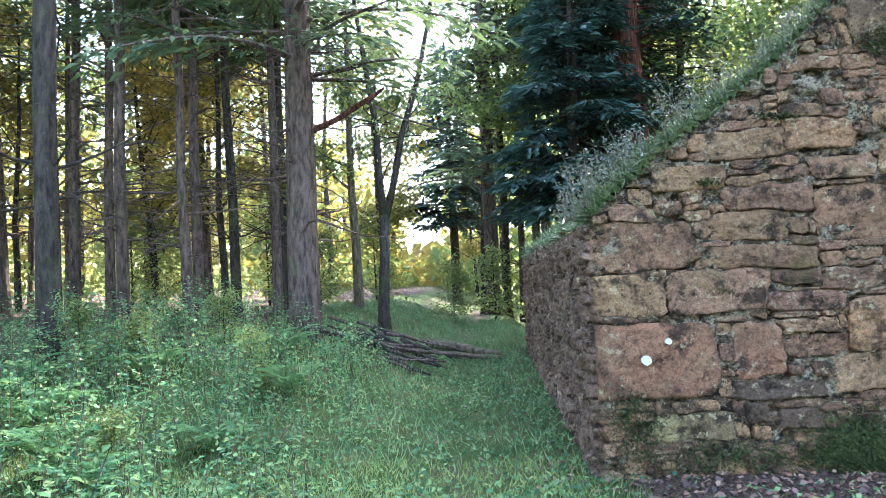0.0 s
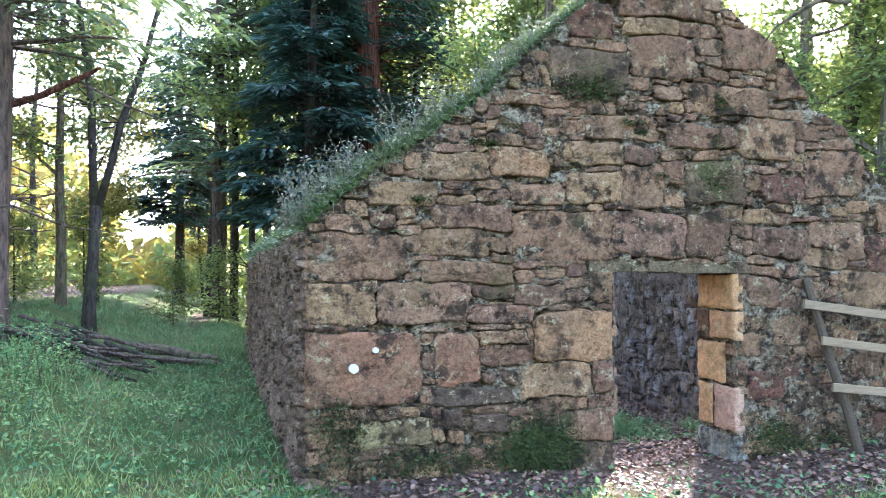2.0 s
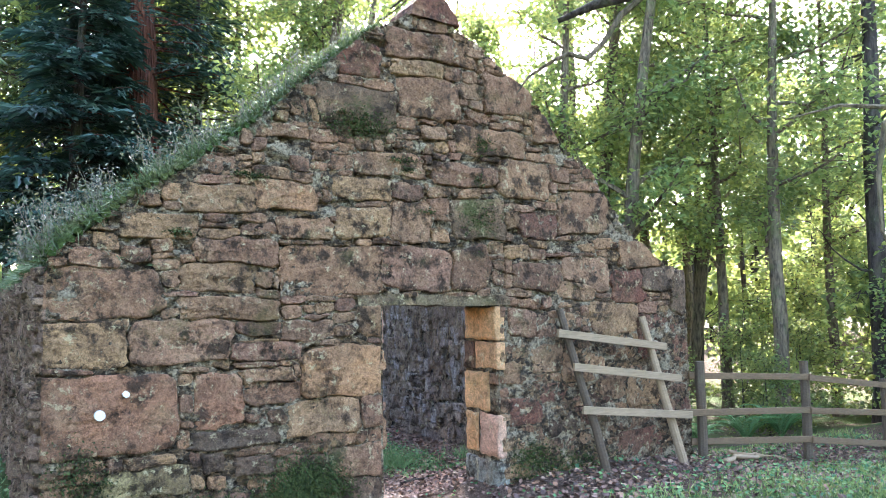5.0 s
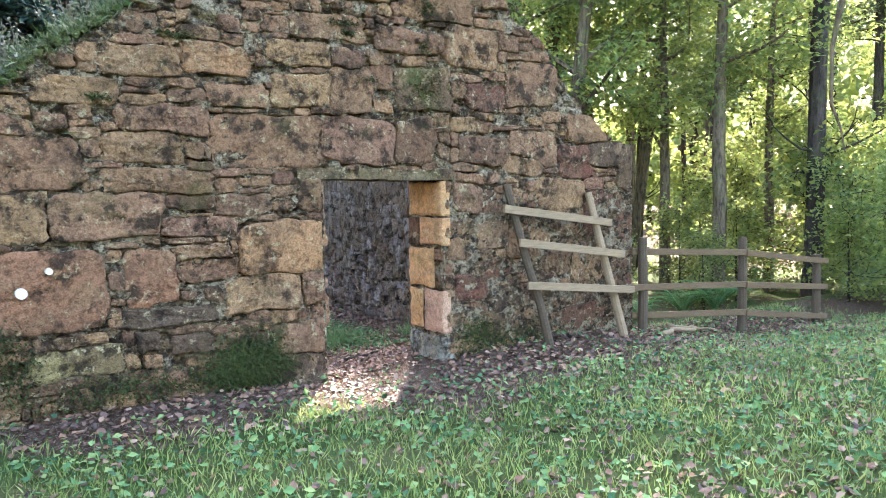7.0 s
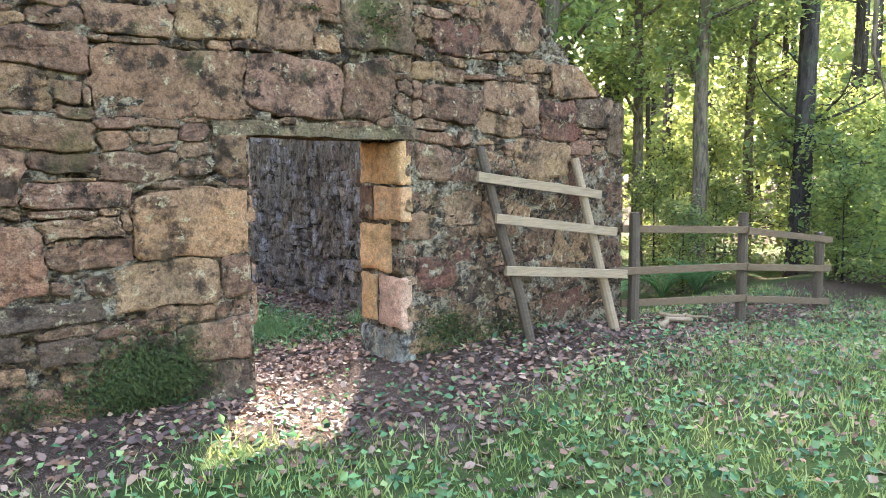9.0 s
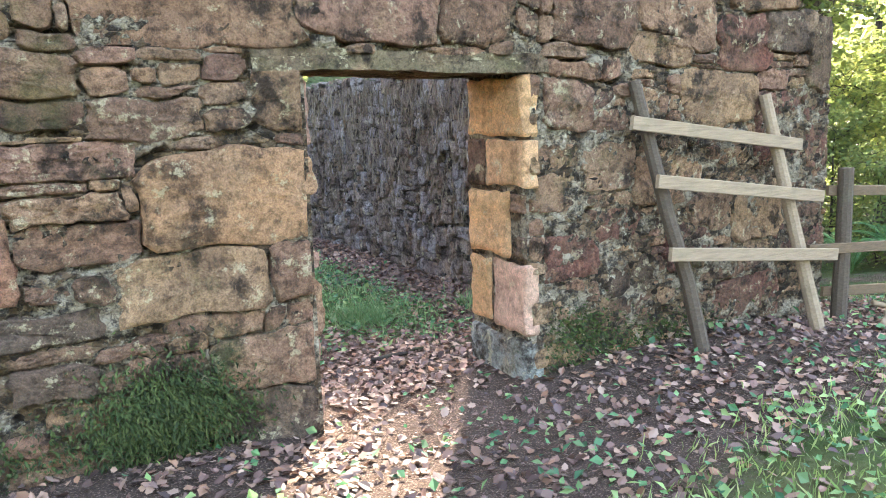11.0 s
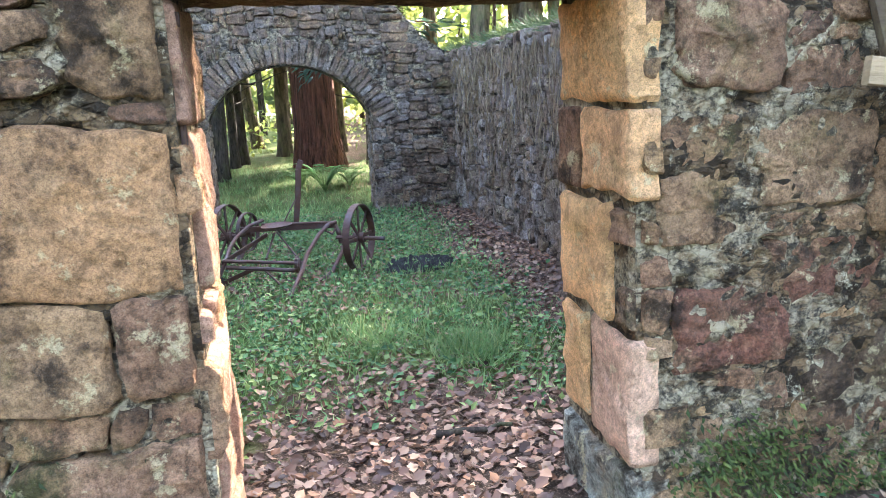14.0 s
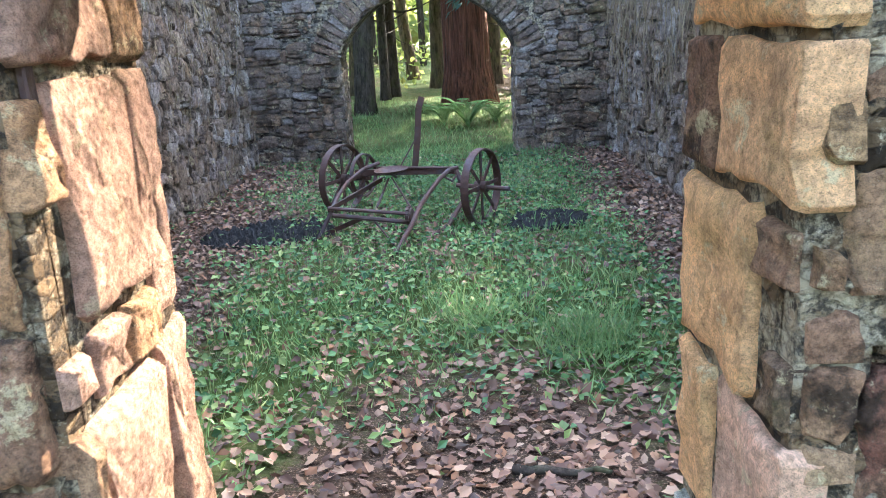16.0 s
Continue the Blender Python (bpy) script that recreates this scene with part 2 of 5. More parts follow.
def ground_mat():
    """Turf, with bare soil and leaf mould where the mould attribute says so."""
    m = Nodes("woodland_ground")
    turf = m.mix(m.noise(7, 5, 0.7), (0.025, 0.045, 0.012), (0.09, 0.13, 0.035))
    turf = m.mix(m.ramp(m.noise(1.1, 5), (0.45, 0.0), (0.7, 0.8)), turf, (0.13, 0.12, 0.05))
    soil = m.mix(m.noise(45, 5, 0.75), (0.03, 0.020, 0.015), (0.13, 0.085, 0.058))
    soil = m.mix(m.ramp(m.noise(90, 3, 0.7), (0.55, 0.0), (0.66, 0.8)), soil, (0.36, 0.24, 0.175))
    mould = m.add("Attribute", attribute_name="mould").outputs["Fac"]
    edge = m.add("Math", {0: mould, 1: m.noise(6, 6, 0.75)}, operation="ADD").outputs[0]
    c = m.mix(m.ramp(edge, (0.78, 0.0), (1.05, 1.0)), turf, soil)
    nrm = m.bump(m.noise(35, 6, 0.8), 0.05)
    return m.done(c, 0.95, m.bump(m.noise(8, 4), 0.06, 1, nrm), 0.1)


GROUND = ground_mat()


# ---- mesh helpers ----
class Shape:
    """Vertices and faces gathered into one mesh."""

    def __init__(self):
        self.v, self.f = [], []

    def add(self, v, f):
        k = len(self.v)
        self.v.extend(v)
        self.f.extend([tuple(i + k for i in q) for q in f])
        return self

    def tube(self, pts, radii, n=8, caps=True, wob=0.0):
        pts = [Vector(p) for p in pts]
        k = len(self.v)
        side = None
        for i, p in enumerate(pts):
            d = (pts[min(i + 1, len(pts) - 1)] - pts[max(i - 1, 0)]).normalized()
            if side is None:
                side = d.cross(Vector((0, 0, 1)) if abs(d.z) < 0.9 else Vector((1, 0, 0))).normalized()
            side = (side - d * side.dot(d)).normalized()
            up = d.cross(side)
            for j in range(n):
                t = 2 * math.pi * j / n
                r = radii[i] * (1 + (wob * rng.uniform(-1, 1) if wob else 0))
                self.v.append(tuple(p + side * (r * math.cos(t)) + up * (r * math.sin(t))))
        for i in range(len(pts) - 1):
            for j in range(n):
                j2 = (j + 1) % n
                self.f.append((k + i * n + j, k + i * n + j2, k + (i + 1) * n + j2, k + (i + 1) * n + j))
        if caps:
            self.f.append(tuple(k + j for j in reversed(range(n))))
            self.f.append(tuple(k + (len(pts) - 1) * n + j for j in range(n)))
        return self

    def bar(self, p, q, w, h, up=(0, 0, 1), bevel=0.12):
        """A sawn bar from p to q, w across and h along up, with its long edges eased."""
        p, q, up = Vector(p), Vector(q), Vector(up)
        d = (q - p).normalized()
        s = d.cross(up).normalized()
        u = s.cross(d)
        b = bevel * min(w, h)
        ring = [(w / 2 - b, h / 2), (w / 2, h / 2 - b), (w / 2, -h / 2 + b), (w / 2 - b, -h / 2), (-w / 2 + b, -h / 2), (-w / 2, -h / 2 + b), (-w / 2, h / 2 - b), (-w / 2 + b, h / 2)]
        v = [tuple(c + s * x + u * y) for c in (p, q) for x, y in ring]
        f = [(j, (j + 1) % 8, 8 + (j + 1) % 8, 8 + j) for j in range(8)] + [tuple(range(7, -1, -1)), tuple(range(8, 16))]
        return self.add(v, f)

    def leaves(self, at, length, width, heads, normals=None):
        """Small pointed leaves at the places at (n x 3), along heads (n x 3)."""
        at, heads = np.asarray(at, float), np.asarray(heads, float)
        n = len(at)
        if not n:
            return self
        heads = heads / (np.linalg.norm(heads, axis=1, keepdims=True) + 1e-9)
        other = rng.normal(size=(n, 3)) if normals is None else np.asarray(normals, float)
        side = np.cross(heads, other)
        side /= np.linalg.norm(side, axis=1, keepdims=True) + 1e-9
        length, width = np.broadcast_to(length, n)[:, None], np.broadcast_to(width, n)[:, None]
        bend = np.cross(side, heads) * length * 0.12
        quad = np.stack([at, at + heads * length * 0.45 + side * width / 2 + bend, at + heads * length, at + heads * length * 0.45 - side * width / 2 + bend], 1)
        k = len(self.v)
        self.v.extend(map(tuple, quad.reshape(-1, 3).tolist()))
        self.f.extend([(k + 4 * i, k + 4 * i + 1, k + 4 * i + 2, k + 4 * i + 3) for i in range(n)])
        return self

    def mesh(self, name, mat, smooth=False):
        me = bpy.data.meshes.new(name)
        me.from_pydata(self.v, [], self.f)
        me.materials.append(mat)
        if smooth:
            me.polygons.foreach_set("use_smooth", [True] * len(me.polygons))
        me.update()
        return me


def part(name, shape, mat, parent=None, label="", smooth=False):
    """One mesh object under a thing or a part."""
    ob = new(name, shape.mesh(name, mat, smooth))
    if parent:
        ob.parent = parent
        ob.matrix_parent_inverse = parent.matrix_basis.inverted() if parent.parent is None else Matrix()
    if label:
        tagged(ob, label)
    return ob


def thing(name, m, label, category, group="", kind=""):
    ob = new(name)
    ob.matrix_basis = m
    return tagged(ob, label, category, group, kind)


def child(name, shape, mat, parent, label="", smooth=False):
    """A part whose coordinates are its parent's own."""
    ob = new(name, shape.mesh(name, mat, smooth))
    ob.parent = parent
    if label:
        tagged(ob, label)
    return ob


def step(v, lo, hi):
    t = np.clip((np.asarray(v, float) - lo) / (hi - lo), 0, 1)
    return t * t * (3 - 2 * t)


# ---- ground ----
FRONT, BACK, LEFT, RIGHT = 6.62, 16.6, 0.91, 8.05       # faces of the ruin
THICK, IN_L, IN_R = 0.62, 1.72, 6.92


def lump(x, y):
    x, y = np.asarray(x, float), np.asarray(y, float)
    return 0.5 * np.sin(1.7 * x + 0.9 * y + 1) * np.sin(1.1 * y - 0.6 * x) + 0.3 * np.sin(3.9 * x - 2.3 * y) * np.sin(3.1 * y + 1.3 * x + 2) + 0.2 * np.sin(8.3 * x + 2.1 * y) * np.sin(7.1 * y - 3 * x)


def ground_z(x, y):
    x, y = np.asarray(x, float), np.asarray(y, float)
    z = -0.15 * step(y, 2.0, 6.4) - 0.24 * step(x, 6.8, 9.5) * step(y, 2.5, 6.0)
    z -= 0.15 * np.exp(-((x - 4.5) / 0.8) ** 2) * step(y, 4.9, 6.5) * (1 - step(y, 7.5, 9))
    z -= 0.32 * step(y, 7.0, 9.0) * step(x, 0.9, 1.7)
    path = 0.25 * step(y, 12, 20) * (1 - step(x, 0.4, 1.4))
    bank = 0.85 * step(-x, 0.4, 3.6) * step(y, 5.0, 12.0) + 0.5 * step(-x, 5, 20)
    return z + path + bank + 0.025 * lump(x, y) + 0.7 * step(np.hypot(x, y), 28, 90)


def in_ruin(x, y):
    return (x > LEFT - 0.1) & (x < RIGHT + 0.1) & (y > FRONT - 0.05) & (y < BACK + 0.8) & ~((x > IN_L) & (x < IN_R) & (y > FRONT + THICK) & (y < BACK)) & ~((x > 3.8) & (x < 5.2) & (y < 8)) & ~((x > 3.1) & (x < 5.55) & (y > 16))


def mould(x, y):
    """How much bare soil and leaf mould lies there, 0 to 1."""
    x, y = np.asarray(x, float), np.asarray(y, float)
    w = lump(1.3 * x + 3, 1.3 * y) * 0.35
    front = np.exp(-((y - 6.3) / 0.75) ** 2) * step(x, 0.6, 1.6) * (1 - 0.6 * step(x, 8, 9.5))
    door = np.exp(-((x - 4.6) / 1.0) ** 2 - ((y - 6.2) / 1.3) ** 2) * 1.3
    inside = 0.55 * np.exp(-((x - 4.6) / 1.3) ** 2 - ((y - 8.2) / 1.1) ** 2) + 0.6 * step(x, 5.7, 6.6) * step(y, 7, 8) * (1 - step(x, 7, 7.5)) + 0.75 * (1 - step(x, 2.2, 3.6)) * step(x, 1.5, 1.9) * step(y, 8, 9.5)
    inside = inside * (1 - step(y, 16.4, 17.4))
    right = 0.3 * step(x, 4.5, 6.5) * step(y, 2, 5)
    wood = 0.25 * step(np.hypot(x - 3, y - 8), 15, 24) + 0.5 * step(-x, 2.5, 5) * step(y, 9, 12)
    rut = 0.22 * np.exp(-((x + 0.45) / 0.35) ** 2) * step(y, 3, 5)
    return np.clip(front + door + inside + right + wood + rut + w, 0, 1)


def axis(lo, hi, stepsize, far):
    near = np.arange(lo, hi, stepsize)
    out = np.array([1.22 ** i for i in range(1, 40)]) * stepsize
    out = np.cumsum(out)
    out = out[out < far]
    return np.concatenate([(lo - out)[::-1], near, hi + out])


def build_ground():
    xs, ys = axis(-9, 13, 0.16, 700), axis(-1.5, 24, 0.16, 700)
    X, Y = np.meshgrid(xs, ys)
    Z = ground_z(X, Y) + rng.normal(size=X.shape) * 0.008
    nx, ny = len(xs), len(ys)
    s = Shape()
    s.v = list(zip(X.ravel().tolist(), Y.ravel().tolist(), Z.ravel().tolist()))
    s.f = [(j * nx + i, j * nx + i + 1, (j + 1) * nx + i + 1, (j + 1) * nx + i) for j in range(ny - 1) for i in range(nx - 1)]
    ob = part("ground", s, GROUND, smooth=True)
    at = ob.data.attributes.new("mould", "FLOAT", "POINT")
    at.data.foreach_set("value", mould(X, Y).ravel().astype(np.float32))
    tagged(ob, "grassy woodland ground with soil and leaf mould", "ground", kind="structure")


build_ground()


# ---- masonry ----
def pack(width, height, inside, heroes, wr, hr, cell=0.03):
    """Fills a wall face with courses of rubble round the large stones. Gives rows of u, v, w, h."""
    nu, nv = int(width / cell), int(height / cell)
    free = np.zeros((nu, nv), bool)
    for i in range(nu):
        for j in range(nv):
            free[i, j] = inside((i + 0.5) * cell, (j + 0.5) * cell)
    for u, v, w, h in heroes:
        free[max(0, round(u / cell)):max(0, round((u + w) / cell)), max(0, round(v / cell)):max(0, round((v + h) / cell))] = False
    out = []
    for j in range(nv):
        i = 0
        while i < nu:
            if not free[i, j]:
                i += 1
                continue
            if rng.random() < 0.22:
                w, h = round(rng.uniform(0.15, 0.5) / cell), rng.integers(1, 3)
            else:
                w, h = round(rng.uniform(*wr) / cell), max(1, round(rng.uniform(*hr) / cell))
            run = 1
            while run < w and i + run < nu and free[i + run, j]:
                run += 1
            top = 1
            while top < h and j + top < nv and free[i:i + run, j + top].all():
                top += 1
            free[i:i + run, j:j + top] = False
            if run * top > 2:
                out.append((i * cell, j * cell, run * cell, top * cell))
            i += run
    return out


def warp(u, v):
    """A slow wander of the courses, so that no joint runs dead straight."""
    a = noise.noise_vector((u * 1.9, v * 2.3, 4.2)) * 0.055 + noise.noise_vector((u * 6.5, v * 7.5, 9.1)) * 0.020
    return u + a.x, v + 0.8 * a.y


def outline(w, h, rough, pitch):
    """A skewed, chipped outline with a point every pitch metres or so."""
    gap = min(0.007, 0.08 * min(w, h)) if rough > 0.08 else 0.003
    a, b = w / 2 - gap * 0.5, h / 2 - gap * 0.5
    d = min(w, h)
    ring = []
    corners = [(sx * a * (1 - rough * 0.5 * rng.random() * d / w), sz * b * (1 - rough * 1.2 * rng.random() * d / h)) for sx, sz in ((1, -1), (1, 1), (-1, 1), (-1, -1))]
    for k, (cx, cz) in enumerate(corners):
        px, pz = corners[k - 1]
        nx, nz = corners[(k + 1) % 4]
        c1, c2 = rng.uniform(0.03, 0.03 + 0.6 * rough) * d, rng.uniform(0.03, 0.03 + 0.6 * rough) * d
        l1, l2 = math.hypot(px - cx, pz - cz), math.hypot(nx - cx, nz - cz)
        t1, t2 = min(0.4, c1 / l1), min(0.4, c2 / l2)
        ring.append((cx + (px - cx) * t1, cz + (pz - cz) * t1))
        ring.append((cx + (nx - cx) * t2, cz + (nz - cz) * t2))
        m = int(l2 * (1 - 2 * t2) / pitch)
        for i in range(m):
            t = t2 + (1 - t2 - min(0.4, 0.15 * d / l2)) * (i + 1) / (m + 1)
            o = rng.uniform(-0.09, 0.03) * min(d, 0.22)
            ring.append((cx + (nx - cx) * t + (nz - cz) / l2 * o, cz + (nz - cz) * t - (nx - cx) / l2 * o))
    return ring


def stone_shape(w, h, proud, u=0.0, v=0.0, fine=False, rough=0.30, deep=0.07, bent=True, ring=None):
    """One rough stone about its middle (u, v) of the wall. Local x, z across, -y out. A fine one has a modelled face."""
    s = Shape()
    ring = ring or outline(w, h, rough, 0.09 if fine else 0.17)
    n = len(ring)
    d = min(w, h)
    tx, tz = rng.uniform(-1, 1) * 0.04, rng.uniform(-1, 1) * 0.06
    q = 1 - min(0.22, 0.014 / d)
    if fine:
        rows = [(1, None), (1, 0.35), (q, 0.95), (q * 0.86, 1.05), (q * 0.62, 1.1), (q * 0.34, 1.1), (q * 0.1, 1.1)]
    else:
        rows = [(1, None), (1, 0.35), (q, 1.0), (q * 0.5, 1.1)]
    seed = rng.uniform(0, 90)
    turn = radians(rng.normal() * (1.2 if fine else 3.5)) if bent else 0.0
    ct, sn = math.cos(turn), math.sin(turn)
    for f, out in rows:
        for x, z in ring:
            px, pz = x * f, z * f
            if out is None:
                y = deep
            else:
                y = -proud * out * rng.uniform(0.85, 1.12) + (tx * px + tz * pz) * (out > 0.5)
                y += (0.016 * noise.noise((px * 7, pz * 7, seed)) + 0.012 * noise.noise((px * 19, pz * 19, seed)) + 0.006 * noise.noise((px * 50, pz * 50, seed))) * (1 if fine else 0.7) * (0.4 + 0.6 * out)
            px, pz = px * ct - pz * sn, px * sn + pz * ct
            if bent:
                wu, wv = warp(u + px, v + pz)
                px, pz = wu - u, wv - v
            s.v.append((px, y, pz))
    for k in range(len(rows) - 1):
        s.f += [(k * n + j, k * n + (j + 1) % n, (k + 1) * n + (j + 1) % n, (k + 1) * n + j) for j in range(n)]
    k = len(rows) - 1
    s.f.append(tuple(k * n + j for j in range(n)))
    return s


def face(name, wall, origin, turn, stones, mat, rest_mat, limit, near, proud=(0.012, 0.045), bent=True, rough=0.26, rings=None):
    """Sets stones on one face of a wall: the limit stones nearest to near are parts of their own, the rest one mesh.
    Stones are rows of u, v, w, h and, for a chosen stone, its material."""
    m0 = Matrix.Translation(origin) @ pose(0, 0, 0, 0, 0, turn)
    order = sorted(stones, key=lambda q: (len(q) < 5, math.hypot(q[0] + q[2] / 2 - near[0], q[1] + q[3] / 2 - near[1])))
    rest = Shape()
    for k, q in enumerate(order):
        u, v, w, h = q[:4]
        chosen = len(q) > 4
        ring = rings.get(q[:4]) if rings else None
        if rings and ring is None:
            continue
        s = stone_shape(w, h, rng.uniform(*proud) * (1.2 if chosen else 1), u + w / 2, v + h / 2, chosen, bent=bent and not ring, rough=min(rough, 0.13) if chosen else rough, ring=ring)
        m = m0 @ Matrix.Translation((u + w / 2, 0, v + h / 2))
        if k < limit:
            me = s.mesh("stone", q[4] if chosen else mat)
            if chosen:
                side = 2 * (len(s.v) // 7)
                me.polygons.foreach_set("use_smooth", [i >= side for i in range(len(me.polygons))])
            ob = new("stone", me)
            ob.parent = wall
            ob.matrix_basis = m
        else:
            rest.add([tuple(m @ Vector(p)) for p in s.v], s.f)
    if rest.v:
        part(name, rest, rest_mat, wall)["kind"] = "stuff"


def interlock(stones, width, height, inside, cell=0.012):
    """Rough outlines for the stones of a face, each grown until it meets its neighbours or leaves a pocket of mortar."""
    nu, nv = int(width / cell), int(height / cell)
    U, V = np.meshgrid((np.arange(nu) + 0.5) * cell, (np.arange(nv) + 0.5) * cell, indexing="ij")
    wu, wv = U.copy(), V.copy()
    for f, a in ((2.3, 0.022), (5.1, 0.016), (11.0, 0.010), (23.0, 0.006), (41.0, 0.003)):
        p = rng.uniform(0, 6.28, 4)
        wu += a * np.sin(f * U + 1.7 * f * V + p[0]) * np.cos(1.3 * f * V - 0.6 * f * U + p[1])
        wv += a * np.sin(1.2 * f * V - 0.9 * f * U + p[2]) * np.cos(1.1 * f * U + 0.5 * f * V + p[3])
    ok = np.zeros((nu, nv), bool)
    for i in range(nu):
        for j in range(nv):
            ok[i, j] = inside(U[i, j], V[i, j])
    best, owner = np.full((nu, nv), 1.06), np.full((nu, nv), -1)
    for k, q in enumerate(stones):
        u, v, w, h = q[:4]
        i0, i1 = max(0, int((u - 0.2 * w - 0.03) / cell)), min(nu, int((u + 1.2 * w + 0.03) / cell) + 1)
        j0, j1 = max(0, int((v - 0.3 * h - 0.03) / cell)), min(nv, int((v + 1.3 * h + 0.03) / cell) + 1)
        big = len(q) > 4
        t = radians(rng.normal() * (2.0 if big else 5.0))
        p, skew, wedge = rng.uniform(4.5, 9.0) if big else rng.uniform(3.2, 7.0), rng.normal() * 0.10, rng.normal() * 0.10
        du, dv = wu[i0:i1, j0:j1] - u - w / 2, wv[i0:i1, j0:j1] - v - h / 2
        x, z = du * math.cos(t) + dv * math.sin(t) + skew * dv, dv * math.cos(t) - du * math.sin(t)
        z = z * (1 + wedge * 2 * x / w)
        n = (np.abs(2 * x / w) ** p + np.abs(2 * z / h) ** p) ** (1 / p) - (0.05 if big else 0.0)
        win = (n < best[i0:i1, j0:j1]) & ok[i0:i1, j0:j1]
        best[i0:i1, j0:j1][win], owner[i0:i1, j0:j1][win] = n[win], k
    rings = {}
    for k, q in enumerate(stones):
        u, v, w, h = q[:4]
        m = 34 if len(q) > 4 else (20 if w > 0.25 else 14)
        gap = rng.uniform(0.002, 0.010)
        ring = []
        for t in np.arange(m) * 2 * math.pi / m + 0.1:
            dx, dz = math.cos(t), math.sin(t)
            f = 1 / max(abs(dx), abs(dz))
            dx, dz = dx * f * w / 2, dz * f * h / 2
            r, reach = 0.0, math.hypot(dx, dz)
            while r < 1.35:
                i, j = int((u + w / 2 + dx * r) / cell), int((v + h / 2 + dz * r) / cell)
                if not (0 <= i < nu and 0 <= j < nv) or owner[i, j] != k:
                    break
                r += 0.35 * cell / reach
            r = max(0.0, r - gap / reach) * rng.uniform(0.975, 1.0)
            ring.append((dx * r, dz * r))
        if min(math.hypot(*p) for p in ring) > 0.012:
            rings[q[:4]] = ring
    return rings


def mortar_bed(wall, inside, mat):
    """The lumpy mortar and chips between the stones, thicker over the weathered part beyond the doorway."""
    c = 0.024
    nu, nv = int((RIGHT - LEFT) / c), int(5.4 / c)
    s = Shape()
    index = {}

    def at(i, j):
        if (i, j) not in index:
            u, v = i * c, j * c
            x = u + LEFT
            flush = float(step(x, 5.2, 5.5)) * (1 - float(step(v + BASE, 1.2, 1.8)))
            y = 0.013 * noise.noise((u * 3.1, v * 4.5, 3)) + 0.015 * noise.noise((u * 9, v * 14, 7)) + 0.012 * noise.noise((u * 23, v * 31, 1)) + 0.006 * rng.normal()
            if noise.noise((u * 6, v * 11, 5)) > 0.17 + 0.3 * flush:
                y -= 0.05
            index[i, j] = len(s.v)
            s.v.append((min(max(x, LEFT + 0.012), RIGHT - 0.012), FRONT - 0.003 - 0.020 * flush - y, v + BASE))
        return index[i, j]

    for i in range(nu):
        for j in range(nv):
            if inside((i + 0.5) * c, (j + 0.5) * c):
                s.f.append((at(i, j), at(i + 1, j), at(i + 1, j + 1), at(i, j + 1)))
    part("mortar", s, mat, wall, "lumpy pale lime mortar with small pinning stones", True)


def prism(outline, y0, y1):
    """A wall core: an outline in x and z, from y0 to y1."""
    n = len(outline)
    s = Shape()
    s.v = [(x, y0, z) for x, z in outline] + [(x, y1, z) for x, z in outline]
    s.f = [tuple(range(n)), tuple(range(2 * n - 1, n - 1, -1))] + [(j, j + n, (j + 1) % n + n, (j + 1) % n) for j in range(n)]
    return s


GABLE = [(0.91, 2.08), (1.51, 2.58), (1.99, 2.90), (2.51, 3.30), (3.07, 3.84), (3.68, 4.36), (4.12, 4.64), (4.62, 4.64), (5.05, 4.40), (5.64, 4.03), (6.09, 3.47), (6.57, 3.16), (7.13, 2.52), (7.70, 2.12), (8.05, 2.08)]
DOOR_L, DOOR_R, DOOR_T = 3.81, 5.17, 1.66
BASE = -0.6


def gable_z(x):
    return float(np.interp(x, [p[0] for p in GABLE], [p[1] for p in GABLE]))


heroes = []


def hero(x, z, w, h, tone):
    """A stone of the front wall that stands out: its lower left corner, its size, its kind."""
    heroes.append((x - LEFT, z - BASE, w, h, S[tone]))


hero(0.87, 1.57, 0.89, 0.42, "b")
hero(0.87, 0.51, 1.04, 0.63, "p")
hero(0.87, 1.19, 0.64, 0.36, "b")
hero(1.51, 1.21, 0.86, 0.35, "b")
hero(1.93, 1.79, 0.59, 0.24, "b")
hero(2.05, 0.65, 0.43, 0.47, "p")
hero(2.78, 1.77, 1.02, 0.46, "b")
hero(3.80, 1.81, 0.79, 0.43, "b")
hero(4.59, 1.82, 0.47, 0.45, "b")
hero(2.98, 0.82, 0.86, 0.46, "t")
hero(2.85, 0.51, 0.69, 0.31, "b")
hero(2.80, 1.35, 0.48, 0.17, "b")
hero(1.93, 1.52, 0.85, 0.22, "b")
hero(2.54, 2.54, 0.59, 0.26, "t")
hero(1.94, 2.48, 0.60, 0.26, "b")
hero(2.05, 2.04, 0.73, 0.21, "b")
hero(3.35, 2.31, 0.54, 0.30, "b")
hero(3.93, 2.30, 0.41, 0.38, "b")
hero(4.61, 2.34, 0.68, 0.41, "m")
hero(5.23, 2.78, 0.65, 0.43, "b")
hero(5.50, 2.37, 0.51, 0.27, "r")
hero(3.51, 2.91, 0.75, 0.24, "b")
hero(4.39, 2.89, 0.81, 0.23, "b")
hero(3.99, 3.55, 0.72, 0.43, "b")
hero(4.69, 3.23, 0.87, 0.30, "b")
hero(3.16, 3.40, 0.82, 0.39, "m")
hero(3.38, 3.90, 0.43, 0.34, "r")
hero(1.36, 0.12, 0.66, 0.24, "g")
hero(2.03, 0.48, 0.74, 0.16, "d")
hero(5.28, 2.15, 0.32, 0.15, "b")
hero(5.38, 1.83, 0.65, 0.30, "b")
